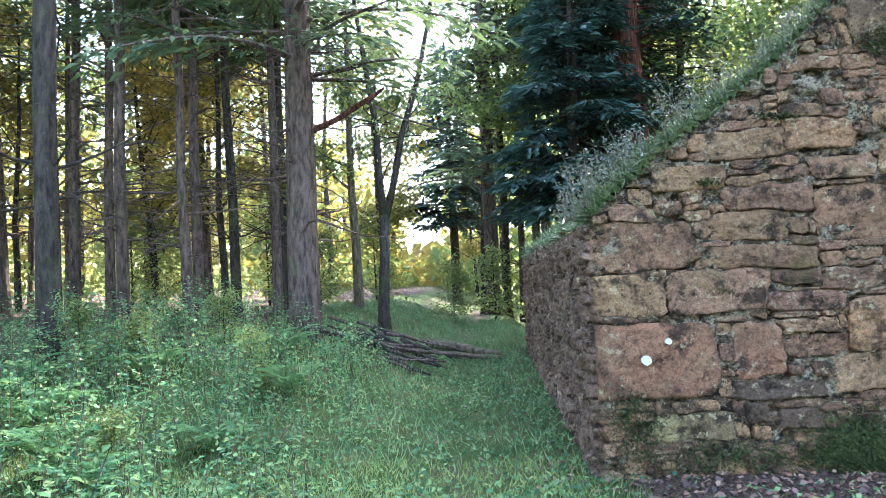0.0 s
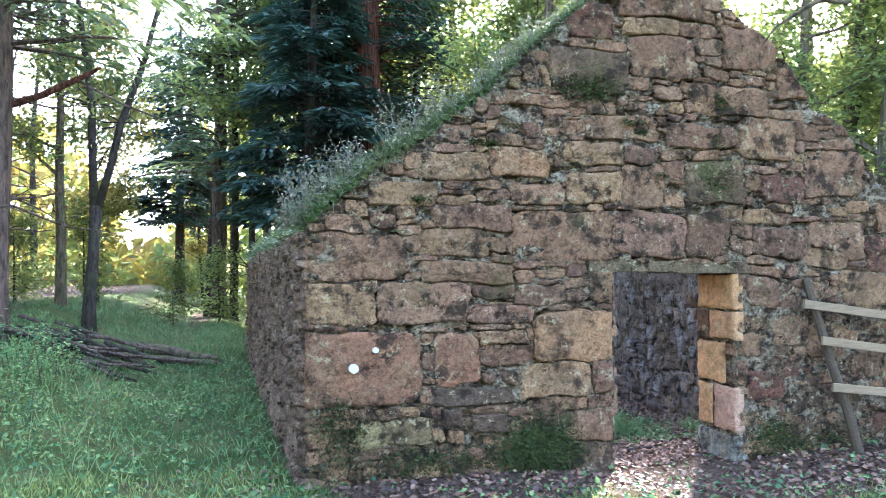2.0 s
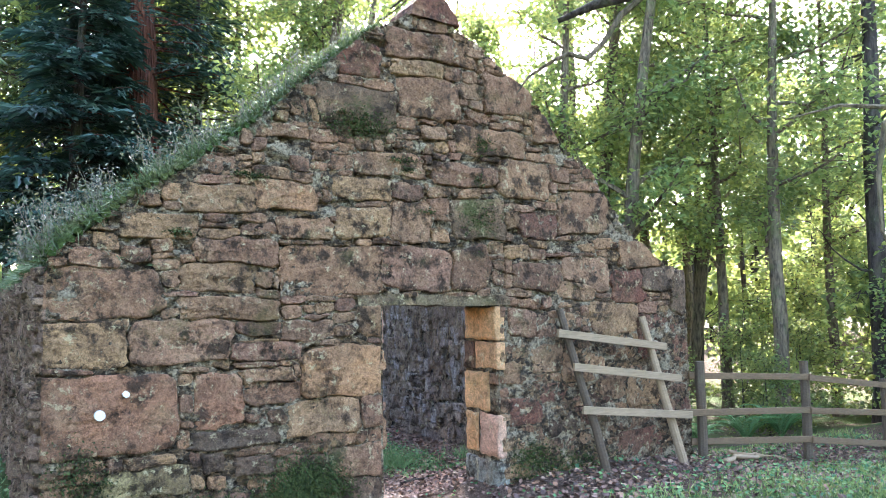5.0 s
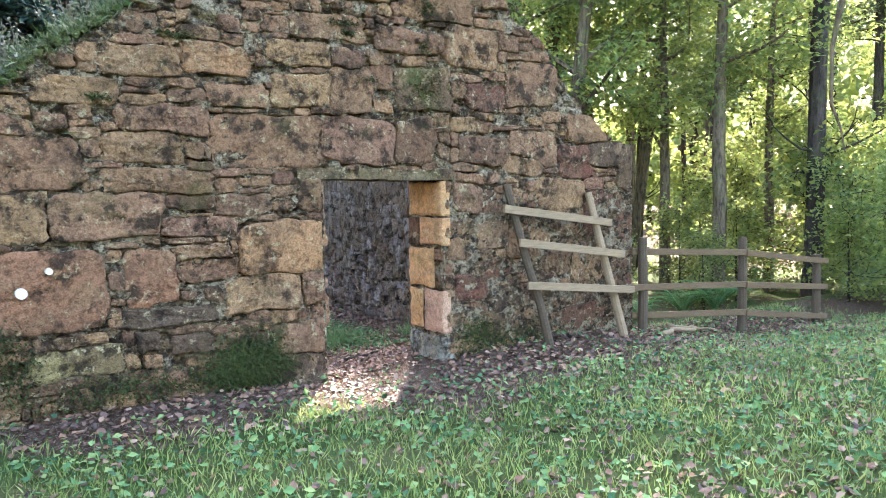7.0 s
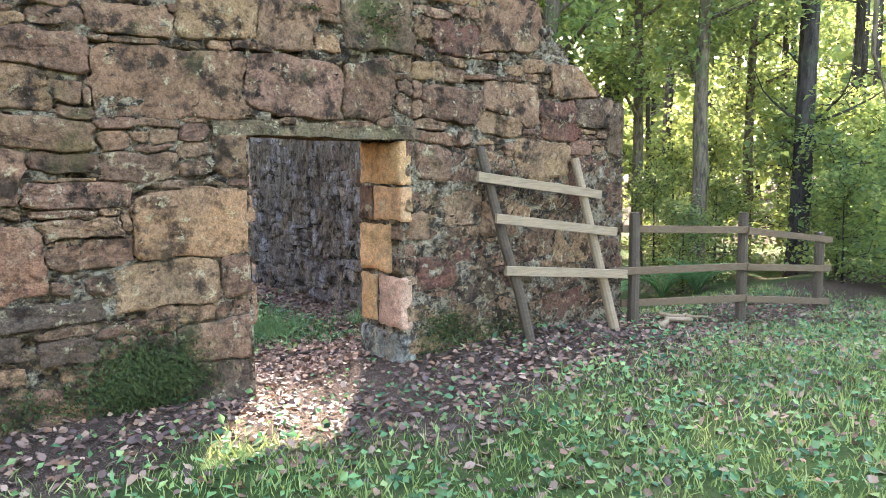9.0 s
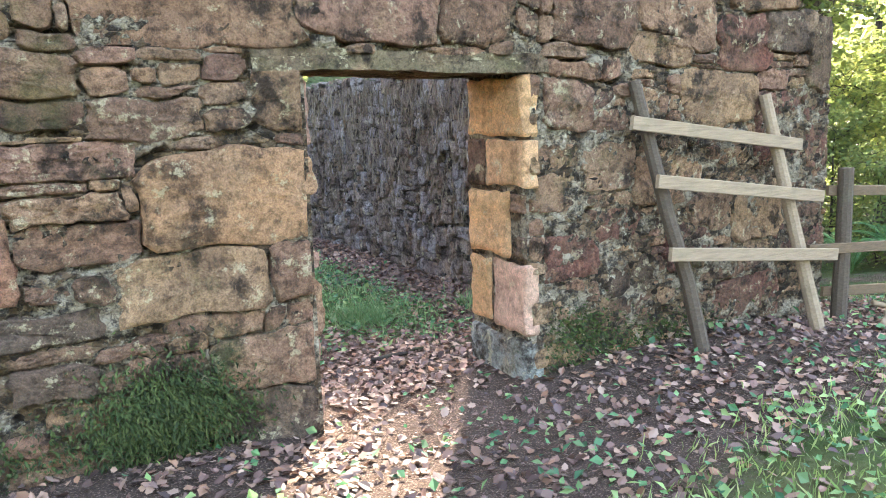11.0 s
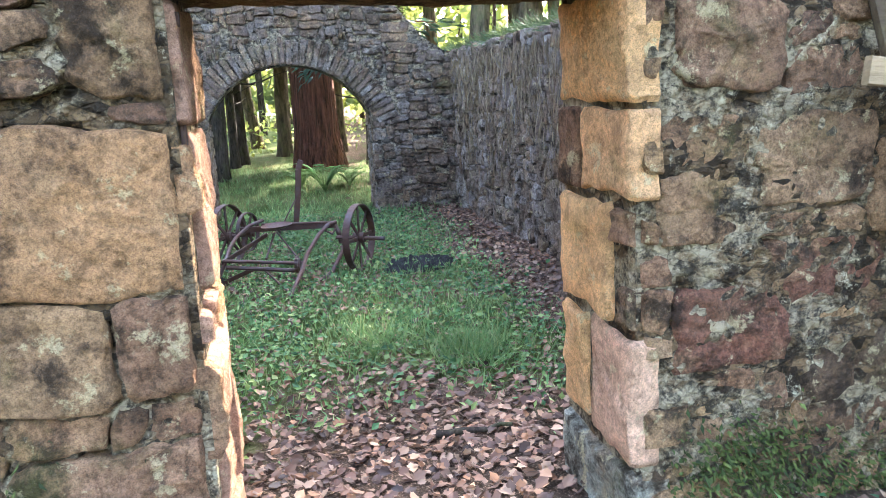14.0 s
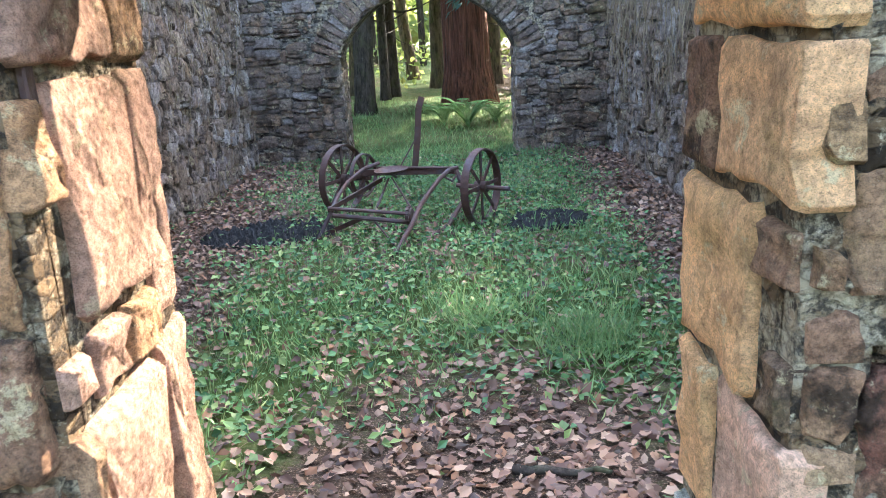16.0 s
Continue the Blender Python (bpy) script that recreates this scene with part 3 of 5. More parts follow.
hero(6.79, 1.68, 0.57, 0.38, "r")
hero(5.29, 1.30, 0.39, 0.32, "b")
hero(6.43, 1.31, 0.79, 0.37, "b")
hero(6.02, 2.44, 0.73, 0.50, "b")
hero(6.03, 1.77, 0.73, 0.43, "b")
hero(2.75, 2.28, 0.54, 0.22, "b")
hero(3.84, 4.14, 0.81, 0.29, "b")
hero(2.56, 3.17, 0.51, 0.14, "b")
hero(2.44, 0.82, 0.54, 0.23, "b")
hero(5.05, 3.72, 0.61, 0.42, "b")
hero(5.68, 3.46, 0.45, 0.31, "b")
hero(6.00, 1.71, 0.56, 0.25, "b")
hero(7.25, 1.80, 0.55, 0.32, "d")
hero(3.55, 1.36, 0.25, 0.31, "b")
hero(2.39, 1.20, 0.58, 0.16, "b")
hero(2.42, 0.98, 0.50, 0.17, "b")
hero(3.58, 0.54, 0.23, 0.29, "b")
hero(3.26, 0.07, 0.55, 0.32, "b")
hero(2.40, 0.20, 0.34, 0.20, "d")
hero(2.11, 0.26, 0.22, 0.21, "d")
hero(5.78, 0.23, 0.41, 0.24, "d")
hero(5.55, 0.91, 0.47, 0.29, "b")
hero(6.48, 0.58, 0.53, 0.32, "b")
hero(5.30, 0.39, 0.42, 0.29, "r")
hero(1.46, 2.25, 0.61, 0.21, "b")
hero(3.31, 2.68, 0.62, 0.19, "b")
hero(6.98, 2.09, 0.70, 0.31, "b")
hero(6.78, -0.14, 0.75, 0.34, "r")
hero(3.36, -0.23, 0.45, 0.29, "d")
hero(5.25, 0.83, 0.38, 0.24, "b")
hero(7.17, 0.99, 0.58, 0.55, "r")
hero(5.62, 0.56, 0.48, 0.25, "r")
hero(6.98, 0.46, 0.57, 0.41, "b")
hero(3.92, 3.97, 0.62, 0.16, "b")
hero(7.75, 1.52, 0.29, 0.54, "m")
hero(7.76, 0.92, 0.28, 0.58, "r")
hero(7.50, 0.10, 0.52, 0.46, "r")
hero(6.05, 0.78, 0.62, 0.34, "b")
hero(6.30, 0.34, 0.46, 0.36, "r")


def front_wall():
    core = [(x, z - 0.03) for x, z in reversed(GABLE)]
    core += [(LEFT + 0.03, BASE), (DOOR_L, BASE), (DOOR_L, DOOR_T + 0.075), (DOOR_R, DOOR_T + 0.075), (DOOR_R, BASE), (RIGHT - 0.03, BASE)]
    core = [(min(max(x, LEFT + 0.03), RIGHT - 0.03), z) for x, z in core]
    wall = part("wall_front", prism(core, FRONT + 0.065, FRONT + THICK), MORTAR)
    tagged(wall, "ruined gable wall of brown rubble stone with a doorway", "wall", kind="structure")

    def inside(u, v):
        x, z = u + LEFT, v + BASE
        return z < gable_z(x) + 0.02 * math.sin(9 * x) and not (DOOR_L - 0.02 < x < DOOR_R + 0.012 and z < DOOR_T + 0.08)

    small = pack(RIGHT - LEFT, 5.4, inside, [q[:4] for q in heroes], (0.10, 0.46), (0.05, 0.17))
    small = [q for q in small if q[2] * q[3] > 0.012 or rng.random() < 0.6]
    everything = heroes + small
    rings = interlock(everything, RIGHT - LEFT, 5.4, inside)
    face("rubble", wall, (LEFT, FRONT, BASE), 0, everything, S["b"], RUBBLE, 300, (3.6, 1.6), (0.012, 0.034), rings=rings)
    mortar_bed(wall, lambda u, v: inside(u, v + 0.02), MORTAR)
    for x0, x1 in ((DOOR_L - 0.14, DOOR_L), (DOOR_R, DOOR_R + 0.14)):
        part("mortar", prism([(x0, BASE), (x1, BASE), (x1, DOOR_T), (x0, DOOR_T)][::-1], FRONT + 0.002, FRONT + 0.07), MORTAR, wall)
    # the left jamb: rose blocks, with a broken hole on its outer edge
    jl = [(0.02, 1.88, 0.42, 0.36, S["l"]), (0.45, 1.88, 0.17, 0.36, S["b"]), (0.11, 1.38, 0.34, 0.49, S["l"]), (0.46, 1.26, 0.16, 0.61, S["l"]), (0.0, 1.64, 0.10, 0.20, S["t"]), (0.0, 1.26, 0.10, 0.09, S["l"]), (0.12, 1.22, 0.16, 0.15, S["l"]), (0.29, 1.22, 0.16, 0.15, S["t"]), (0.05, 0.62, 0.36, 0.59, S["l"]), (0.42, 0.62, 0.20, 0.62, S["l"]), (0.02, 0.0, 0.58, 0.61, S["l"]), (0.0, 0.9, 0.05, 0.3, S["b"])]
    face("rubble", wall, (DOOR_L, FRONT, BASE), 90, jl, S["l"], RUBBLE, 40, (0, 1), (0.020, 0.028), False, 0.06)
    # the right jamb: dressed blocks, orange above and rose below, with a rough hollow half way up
    # its o and k stones carry bounced light in their colour
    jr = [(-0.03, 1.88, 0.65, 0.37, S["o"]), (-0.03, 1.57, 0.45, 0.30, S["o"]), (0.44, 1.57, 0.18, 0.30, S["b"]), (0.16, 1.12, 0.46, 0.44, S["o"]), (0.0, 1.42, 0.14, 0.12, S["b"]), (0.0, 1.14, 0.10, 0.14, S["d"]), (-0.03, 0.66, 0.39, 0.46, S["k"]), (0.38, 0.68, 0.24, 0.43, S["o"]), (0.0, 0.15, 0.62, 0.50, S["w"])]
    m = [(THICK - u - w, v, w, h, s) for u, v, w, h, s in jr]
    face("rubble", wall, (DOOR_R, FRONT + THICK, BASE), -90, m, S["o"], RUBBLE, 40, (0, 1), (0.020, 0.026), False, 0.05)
    # corner blocks of that jamb on the front
    jf = [(DOOR_R - 0.03, -0.42, 0.15, 0.46, S["w"])]
    face("rubble", wall, (0, FRONT, 0), 0, jf, S["o"], RUBBLE, 20, (5, 1), (0.014, 0.022), False, 0.10)
    s = Shape()
    for y0, y1, z0, z1 in ((FRONT - 0.035, FRONT + 0.20, -0.002, 0.062), (FRONT - 0.015, FRONT + 0.17, 0.058, 0.10), (FRONT + 0.205, FRONT + 0.41, 0.004, 0.08), (FRONT + 0.415, FRONT + THICK, 0.0, 0.08)):
        n, k0 = 36, len(s.v)
        for k in range(n + 1):
            x = DOOR_L - 0.26 + (DOOR_R - DOOR_L + 0.40) * k / n
            sag = 0.008 * math.sin(3.1 * k / n * 2) + 0.006 * noise.noise((x * 6, y0 * 9, 2))
            for y, z in ((y0, z0), (y1, z0), (y1, z1), (y0, z1)):
                s.v.append((x, y + 0.014 * noise.noise((x * 9, z * 60, y)) + rng.normal() * 0.003, DOOR_T + z + sag + rng.normal() * 0.003))
        for k in range(n):
            s.f += [(k0 + 4 * k + a, k0 + 4 * k + (a + 1) % 4, k0 + 4 * k + 4 + (a + 1) % 4, k0 + 4 * k + 4 + a) for a in range(4)]
        s.f += [(k0 + 3, k0 + 2, k0 + 1, k0), tuple(k0 + 4 * n + a for a in range(4))]
    part("lintel", s, LINTEL, wall, "long thin slab lintel with mossy edge")
    cap = Shape()
    cap.v = [(4.14, FRONT - 0.06, 4.60), (4.73, FRONT - 0.05, 4.57), (4.70, FRONT - 0.05, 4.66), (4.50, FRONT - 0.04, 4.90), (4.36, FRONT - 0.04, 4.92), (4.18, FRONT - 0.05, 4.72)]
    cap.v += [(x + 0.02, FRONT + 0.5, z + 0.01) for x, _, z in cap.v]
    cap.f = [tuple(range(6)), tuple(range(11, 5, -1))] + [(j, j + 6, (j + 1) % 6 + 6, (j + 1) % 6) for j in range(6)]
    part("coping_stone", cap, S["r"], wall, "dark red coping stone on the peak")


def plain_wall(name, label, lo, hi, mat):
    (x0, y0, z0), (x1, y1, z1) = lo, hi
    n = 40
    along_y = (y1 - y0) > (x1 - x0)
    s = Shape()
    for k in range(n + 1):
        t = k / n
        top = z1 + 0.05 * math.sin(9 * t) + 0.04 * math.sin(31 * t + 1)
        if along_y:
            y = y0 + t * (y1 - y0)
            s.v += [(x0, y, z0), (x1, y, z0), (x1, y, top), (x0, y, top)]
    for k in range(n):
        for j in range(4):
            s.f.append((4 * k + j, 4 * k + (j + 1) % 4, 4 * k + 4 + (j + 1) % 4, 4 * k + 4 + j))
    s.f += [(3, 2, 1, 0), tuple(4 * n + j for j in range(4))]
    return tagged(part(name, s, mat), label, "wall", kind="structure")


def side_walls():
    y_in = FRONT + THICK
    wall = plain_wall("wall_left", "long rubble side wall with a grassy top", (LEFT + 0.03, FRONT + THICK, BASE), (IN_L - 0.012, BACK + 0.72, 2.0), MORTAR)
    length = BACK + 0.72 - FRONT
    ok = lambda u, v: v < 2.6
    st = pack(length, 2.7, ok, [], (0.12, 0.42), (0.06, 0.22))
    # outer face, stones on edge and very uneven
    st = [(length - u - w, v, w, h) for u, v, w, h in st]
    face("rubble", wall, (LEFT, BACK + 0.72, BASE), -90, st, SIDE_ONE, SIDE, 250, (length, 1.2), (0.01, 0.09))
    st = pack(BACK - y_in, 2.65, ok, [], (0.10, 0.34), (0.08, 0.26))
    face("rubble", wall, (IN_L, y_in, BASE), 90, st, INNER, INNER_RUBBLE, 40, (4, 1), (0.015, 0.06), rings=interlock(st, BACK - y_in, 2.65, ok, 0.018))
    wall = plain_wall("wall_right", "grey rubble side wall with a grassy top", (IN_R + 0.012, y_in, BASE), (RIGHT - 0.02, BACK + 0.72, 1.95), MORTAR_DARK)
    st = pack(BACK - y_in, 2.6, ok, [], (0.10, 0.38), (0.08, 0.26))
    face("rubble", wall, (IN_R, BACK, BASE), -90, st, INNER, INNER_RUBBLE, 300, (BACK - 10.5, 1.2), (0.015, 0.065), rings=interlock(st, BACK - y_in, 2.6, ok, 0.018))


ARCH_L, ARCH_R, SPRING, CROWN = 3.09, 5.57, 1.05, 1.86
ARCH_X = (ARCH_L + ARCH_R) / 2
ARCH_RAD = ((ARCH_R - ARCH_L) ** 2 / 4 + (CROWN - SPRING) ** 2) / (2 * (CROWN - SPRING))
ARCH_Z = CROWN - ARCH_RAD


def back_wall():
    half = math.asin((ARCH_R - ARCH_L) / 2 / ARCH_RAD)
    arc = [(ARCH_X + ARCH_RAD * math.sin(t), ARCH_Z + ARCH_RAD * math.cos(t)) for t in np.linspace(-half, half, 25)]
    top = [(LEFT + 0.03, 1.95), (2.4, 2.9), (4.3, 4.3), (5.6, 3.2), (6.45, 2.2), (6.9, 1.9), (RIGHT - 0.03, 1.9)]
    core = [(LEFT + 0.03, BASE), (ARCH_L, BASE)] + arc + [(ARCH_R, BASE), (RIGHT - 0.03, BASE)] + top[::-1]
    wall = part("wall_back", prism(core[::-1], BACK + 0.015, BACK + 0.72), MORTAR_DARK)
    tagged(wall, "grey rubble end wall with a wide cart arch", "wall", kind="structure")

    def inside(u, v):
        x, z = u + IN_L, v + BASE
        if ARCH_L < x < ARCH_R and z < SPRING:
            return False
        if math.hypot(x - ARCH_X, z - ARCH_Z) < ARCH_RAD + 0.42 and z > SPRING - 0.02:
            return False
        return z < np.interp(x, [p[0] for p in top], [p[1] for p in top])

    st = pack(IN_R - IN_L, 5.0, inside, [], (0.14, 0.55), (0.06, 0.19))
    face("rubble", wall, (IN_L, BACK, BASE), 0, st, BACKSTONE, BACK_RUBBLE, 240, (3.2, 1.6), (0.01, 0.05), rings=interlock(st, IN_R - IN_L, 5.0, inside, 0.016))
    # the ring of the arch: thin stones on edge
    n = 38
    for k in range(n):
        t = -half - 0.12 + (2 * half + 0.24) * (k + 0.5) / n
        ln = rng.uniform(0.34, 0.44)
        s = stone_shape(2 * (half + 0.12) * (ARCH_RAD + 0.2) / n, ln, rng.uniform(0.015, 0.045), bent=False)
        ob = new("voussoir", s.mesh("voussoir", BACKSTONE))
        ob.parent = wall
        r = ARCH_RAD + 0.004 + ln / 2
        ob.matrix_basis = Matrix.Translation((ARCH_X + r * math.sin(t), BACK, ARCH_Z + r * math.cos(t))) @ pose(0, 0, 0, 0, math.degrees(t), 0)
    # reveals of the arch
    for x, turn, oy in ((ARCH_L, 90, BACK), (ARCH_R, -90, BACK + 0.72)):
        st = pack(0.72, SPRING - BASE, lambda u, v: True, [], (0.2, 0.5), (0.1, 0.22))
        face("rubble", wall, (x, oy, BASE), turn, st, INNER, INNER_RUBBLE, 40, (0, 0.5), (0.005, 0.02))


SIDE_ONE = stone_mat("pale_brown_stone", [(0.33, 0.205, 0.145), (0.26, 0.16, 0.115), (0.38, 0.25, 0.175), (0.29, 0.175, 0.125)], moss=0.3)
front_wall()
side_walls()
back_wall()


# ---- trees ----
rng = np.random.default_rng(21)


def limb(s, start, head, length, r, n=5, bend=0.15, sag=0.0, sides=5):
    """A tapering, wandering branch. Gives its points."""
    p, d = Vector(start), Vector(head).normalized()
    pts = [p.copy()]
    for k in range(n):
        d = (d + Vector(rng.normal(size=3)) * bend + Vector((0, 0, -sag))).normalized()
        p = p + d * (length / n)
        pts.append(p.copy())
    s.tube(pts, [r * (1 - 0.85 * k / n) for k in range(n + 1)], sides, caps=False)
    return pts


def trunk_shape(h, r, lean=0.02, sides=12, taper=0.75, wander=0.012):
    s = Shape()
    p, pts, rad = Vector((0, 0, -0.5)), [], []
    dx, dy = rng.normal(size=2) * lean
    n = 16
    for k in range(n + 1):
        t = k / n
        pts.append(p.copy())
        flare = 0.45 * max(0, 1 - t * h / 0.9) ** 2
        rad.append(r * (1 - taper * t + flare))
        p = p + Vector((dx + rng.normal() * wander, dy + rng.normal() * wander, 1)) * ((h + 0.5) / n)
    s.tube(pts, rad, sides, wob=0.05)
    return s, pts, rad


def along(pts, z):
    for a, b in zip(pts, pts[1:]):
        if b.z >= z:
            return a.lerp(b, (z - a.z) / max(1e-6, b.z - a.z))
    return pts[-1]


def spray(pts, density, spread, droop=0.35):
    """Places and headings of needle sprays along a branch."""
    at, hd = [], []
    for a, b in zip(pts[1:], pts[2:]):
        d = (b - a).normalized()
        side = d.cross(Vector((0, 0, 1)))
        for _ in range(max(1, int(density * (b - a).length))):
            p = a.lerp(b, rng.random())
            sgn = 1 if rng.random() < 0.5 else -1
            h = (d * rng.uniform(0.2, 0.9) + side * sgn * rng.uniform(0.3, 1) + Vector((0, 0, -droop * rng.random()))).normalized()
            at.append(p + h * rng.uniform(0, spread))
            hd.append(h)
    return at, hd


def conifer(name, h, r, bare, reach, label, bark, needles, per_m=5.5, dead=24, dens=46, leaf=(0.34, 0.08), lean=0.015, low=0.4):
    """A spruce or fir: a straight trunk, dead limbs below, boughs of needle sprays above."""
    root = thing(name, Matrix(), label, "tree")
    s, pts, rad = trunk_shape(h, r, lean)
    child("trunk", s, bark, root, smooth=True)
    ls, cs = Shape(), Shape()
    for _ in range(dead):
        z = rng.uniform(1.5, bare + 1.5)
        t = rng.uniform(0, 2 * math.pi)
        q = limb(ls, along(pts, z), (math.cos(t), math.sin(t), rng.uniform(-0.15, 0.35)), rng.uniform(0.5, 2.2), rng.uniform(0.012, 0.03), 5, 0.16, 0.03, 4)
        for p in q[2:]:
            if rng.random() < 0.6:
                limb(ls, p, rng.normal(size=3) * (1, 1, 0.5), rng.uniform(0.3, 0.8), 0.008, 3, 0.2, 0.02, 3)
    at, hd = [], []
    n = int((h - bare) * per_m)
    for k in range(n):
        z = bare + (h - bare) * (k + rng.random()) / n
        t = rng.uniform(0, 2 * math.pi)
        f = 1 - (z - bare) / (h - bare)
        ln = reach * (low + (1 - low) * f) * (0.25 + 0.75 * min(1, 3 * f + 0.1)) * rng.uniform(0.6, 1.1)
        q = limb(ls, along(pts, z), (math.cos(t), math.sin(t), 0.12), ln, 0.02 + 0.012 * ln, 6, 0.07, 0.06, 4)
        a, hh = spray(q, dens, 0.45 + 0.1 * ln)
        at += a
        hd += hh
    k = len(at)
    cs.leaves(np.array(at), rng.uniform(0.7, 1.3, k) * leaf[0], rng.uniform(0.7, 1.3, k) * leaf[1], np.array(hd), np.tile((0.0, 0.0, 1.0), (k, 1)) + rng.normal(size=(k, 3)) * 0.35)
    child("branchwork", ls, bark, root)["kind"] = "stuff"
    child("crown", cs, needles, root)
    return root


def broadleaf(name, h, r, bare, reach, label, bark, leafmat, limbs=18, twigs=9, per=44, leaf=(0.18, 0.12), lean=0.04, cloud=0.55):
    """A slender broadleaved tree: wandering limbs, twigs and many small leaves in loose clouds."""
    root = thing(name, Matrix(), label, "tree")
    s, pts, rad = trunk_shape(h, r, lean, wander=0.03, taper=0.85)
    child("trunk", s, bark, root, smooth=True)
    ls, cs = Shape(), Shape()
    at = []
    for k in range(limbs):
        z = bare + (h - bare) * (k + rng.random()) / limbs
        t = rng.uniform(0, 2 * math.pi)
        f = (z - bare) / (h - bare)
        ln = reach * (0.55 + 0.6 * math.sin(math.pi * min(1, f + 0.15))) * rng.uniform(0.6, 1.1)
        q = limb(ls, along(pts, z), (math.cos(t), math.sin(t), rng.uniform(0.1, 0.9)), ln, r * 0.33 * (1.2 - f), 6, 0.2, -0.02, 5)
        for _ in range(twigs):
            p = q[rng.integers(2, 7)]
            w = limb(ls, p, rng.normal(size=3) * (1, 1, 0.6), rng.uniform(0.4, 1.1), 0.012, 4, 0.25, 0.03, 3)
            for e in w[1:]:
                at.append(np.array(e) + rng.normal(size=(per // 4, 3)) * cloud * (0.5, 0.5, 0.32))
    at = np.concatenate(at)
    k = len(at)
    cs.leaves(at, rng.uniform(0.6, 1.3, k) * leaf[0], rng.uniform(0.6, 1.3, k) * leaf[1], rng.normal(size=(k, 3)) * (1, 1, 0.5) + (0, 0, -0.35), rng.normal(size=(k, 3)) * 0.6 + (0, 0, 1))
    child("branchwork", ls, bark, root)["kind"] = "stuff"
    child("crown", cs, leafmat, root)
    return root


def plant(proto, x, y, turn=None, scale=1.0, first=False):
    """Stands a tree, or a copy of it, on the ground."""
    m = pose(x, y, float(ground_z(x, y)) - 0.03, rng.normal() * 0.8, rng.normal() * 0.8, rng.uniform(0, 360) if turn is None else turn)
    if first:
        proto.matrix_basis = m
        return proto
    ob = copy_thing(proto, m)
    ob.scale = (scale, scale, scale)
    return ob


spruce = conifer("spruce_tree", 17, 0.29, 4.3, 3.7, "tall spruce with rough bark and dead lower limbs", BARK, NEEDLES, dens=38)
thin_spruce = conifer("spruce_tree", 15, 0.12, 6.0, 1.7, "slender plantation spruce with bare lower trunk", BARK, NEEDLES, per_m=4.5, dead=34)
thin_pine = conifer("pine_tree", 16, 0.14, 7.5, 2.0, "slender conifer with dark bare trunk", BARK_DARK, NEEDLES, per_m=6, dead=22)
fir = conifer("fir_tree", 13, 0.26, 3.9, 3.1, "dark dense fir with sweeping boughs", BARK_DARK, DARKNEEDLES, per_m=12, dead=0, dens=78, leaf=(0.36, 0.15), low=0.25)
birch = broadleaf("broadleaf_tree", 13, 0.15, 3.6, 2.3, "slender broadleaf tree with mossy trunk and green leaves", BARK_MOSSY, BROADLEAF)
beech = broadleaf("broadleaf_tree", 15, 0.18, 3.8, 2.8, "mossy broadleaf tree with yellow-green leaves", BARK_MOSSY, BROADLEAF, limbs=20)
maple = broadleaf("broadleaf_tree", 10, 0.11, 1.8, 2.3, "young broadleaf tree with yellowing leaves", BARK_DARK, YELLOWLEAF)
bush = broadleaf("bush", 3.2, 0.05, 0.25, 1.3, "green leafy bush in the understorey", BARK_DARK, BROADLEAF, limbs=14, twigs=6, per=28, leaf=(0.14, 0.095), cloud=0.45)
redwood = conifer("redwood_tree", 22, 0.60, 2.9, 3.6, "huge redwood with shaggy red-brown bark", BARK_RED, DARKNEEDLES, per_m=10, dead=0)

near_birch = broadleaf("broadleaf_tree", 13, 0.15, 3.4, 2.3, "slender broadleaf tree with mossy trunk and green leaves", BARK_MOSSY, BROADLEAF, per=62, leaf=(0.135, 0.09))
near_beech = broadleaf("broadleaf_tree", 15, 0.18, 3.6, 2.8, "mossy broadleaf tree with yellow-green leaves", BARK_MOSSY, BROADLEAF, limbs=20, per=62, leaf=(0.135, 0.09))
rng = np.random.default_rng(5)
plant(spruce, -3.15, 13.2, first=True)
plant(redwood, 5.15, 24.5, first=True)
plant(thin_spruce, -4.6, 17.0, first=True)
plant(thin_pine, -0.1, 31.0, first=True)
plant(fir, 2.7, 23.4, first=True)
plant(near_birch, 10.9, 12.4, first=True)
plant(near_beech, 11.3, 11.6, first=True)
plant(birch, 17.5, 22.0, first=True)
plant(beech, 20.0, 17.0, first=True)
plant(maple, -6.5, 19.0, first=True)
plant(bush, 15.4, 8.2, first=True)
plant(thin_pine, -6.4, 11.0, scale=1.35)
plant(thin_pine, -8.6, 12.6, scale=1.3)
for x, y, sc in ((0.9, 31, 1.25), (1.6, 33, 1.2), (2.9, 27, 1), (7.2, 27.5, 1.3), (3.1, 28, 1.3), (6.6, 25.5, 1)):
    plant(thin_pine, x, y, scale=sc)
for x, y, sc in ((-3.3, 20.0, 0.9),):
    plant(near_birch, x, y, scale=sc)
for x, y, sc in ((-3.6, 15.5, 1.2), (-5.4, 13.8, 0.9), (-7.0, 14.6, 1.1), (-8.2, 16.5, 1), (-6.1, 16.2, 1.1), (-9.5, 17.4, 1.2), (-5.2, 19.5, 1), (-10.4, 14.8, 1), (-11.8, 18.5, 1.1), (-7.6, 21.0, 1.2)):
    plant(thin_spruce, x, y, scale=sc)
for k in range(11):
    x, y = rng.uniform(-15, -3.4), rng.uniform(14.5, 29)
    if abs(math.degrees(math.atan2(x, y)) + 4.5) > 3.5:
        plant(thin_pine if k % 2 else thin_spruce, x, y, scale=rng.uniform(0.7, 1.15))
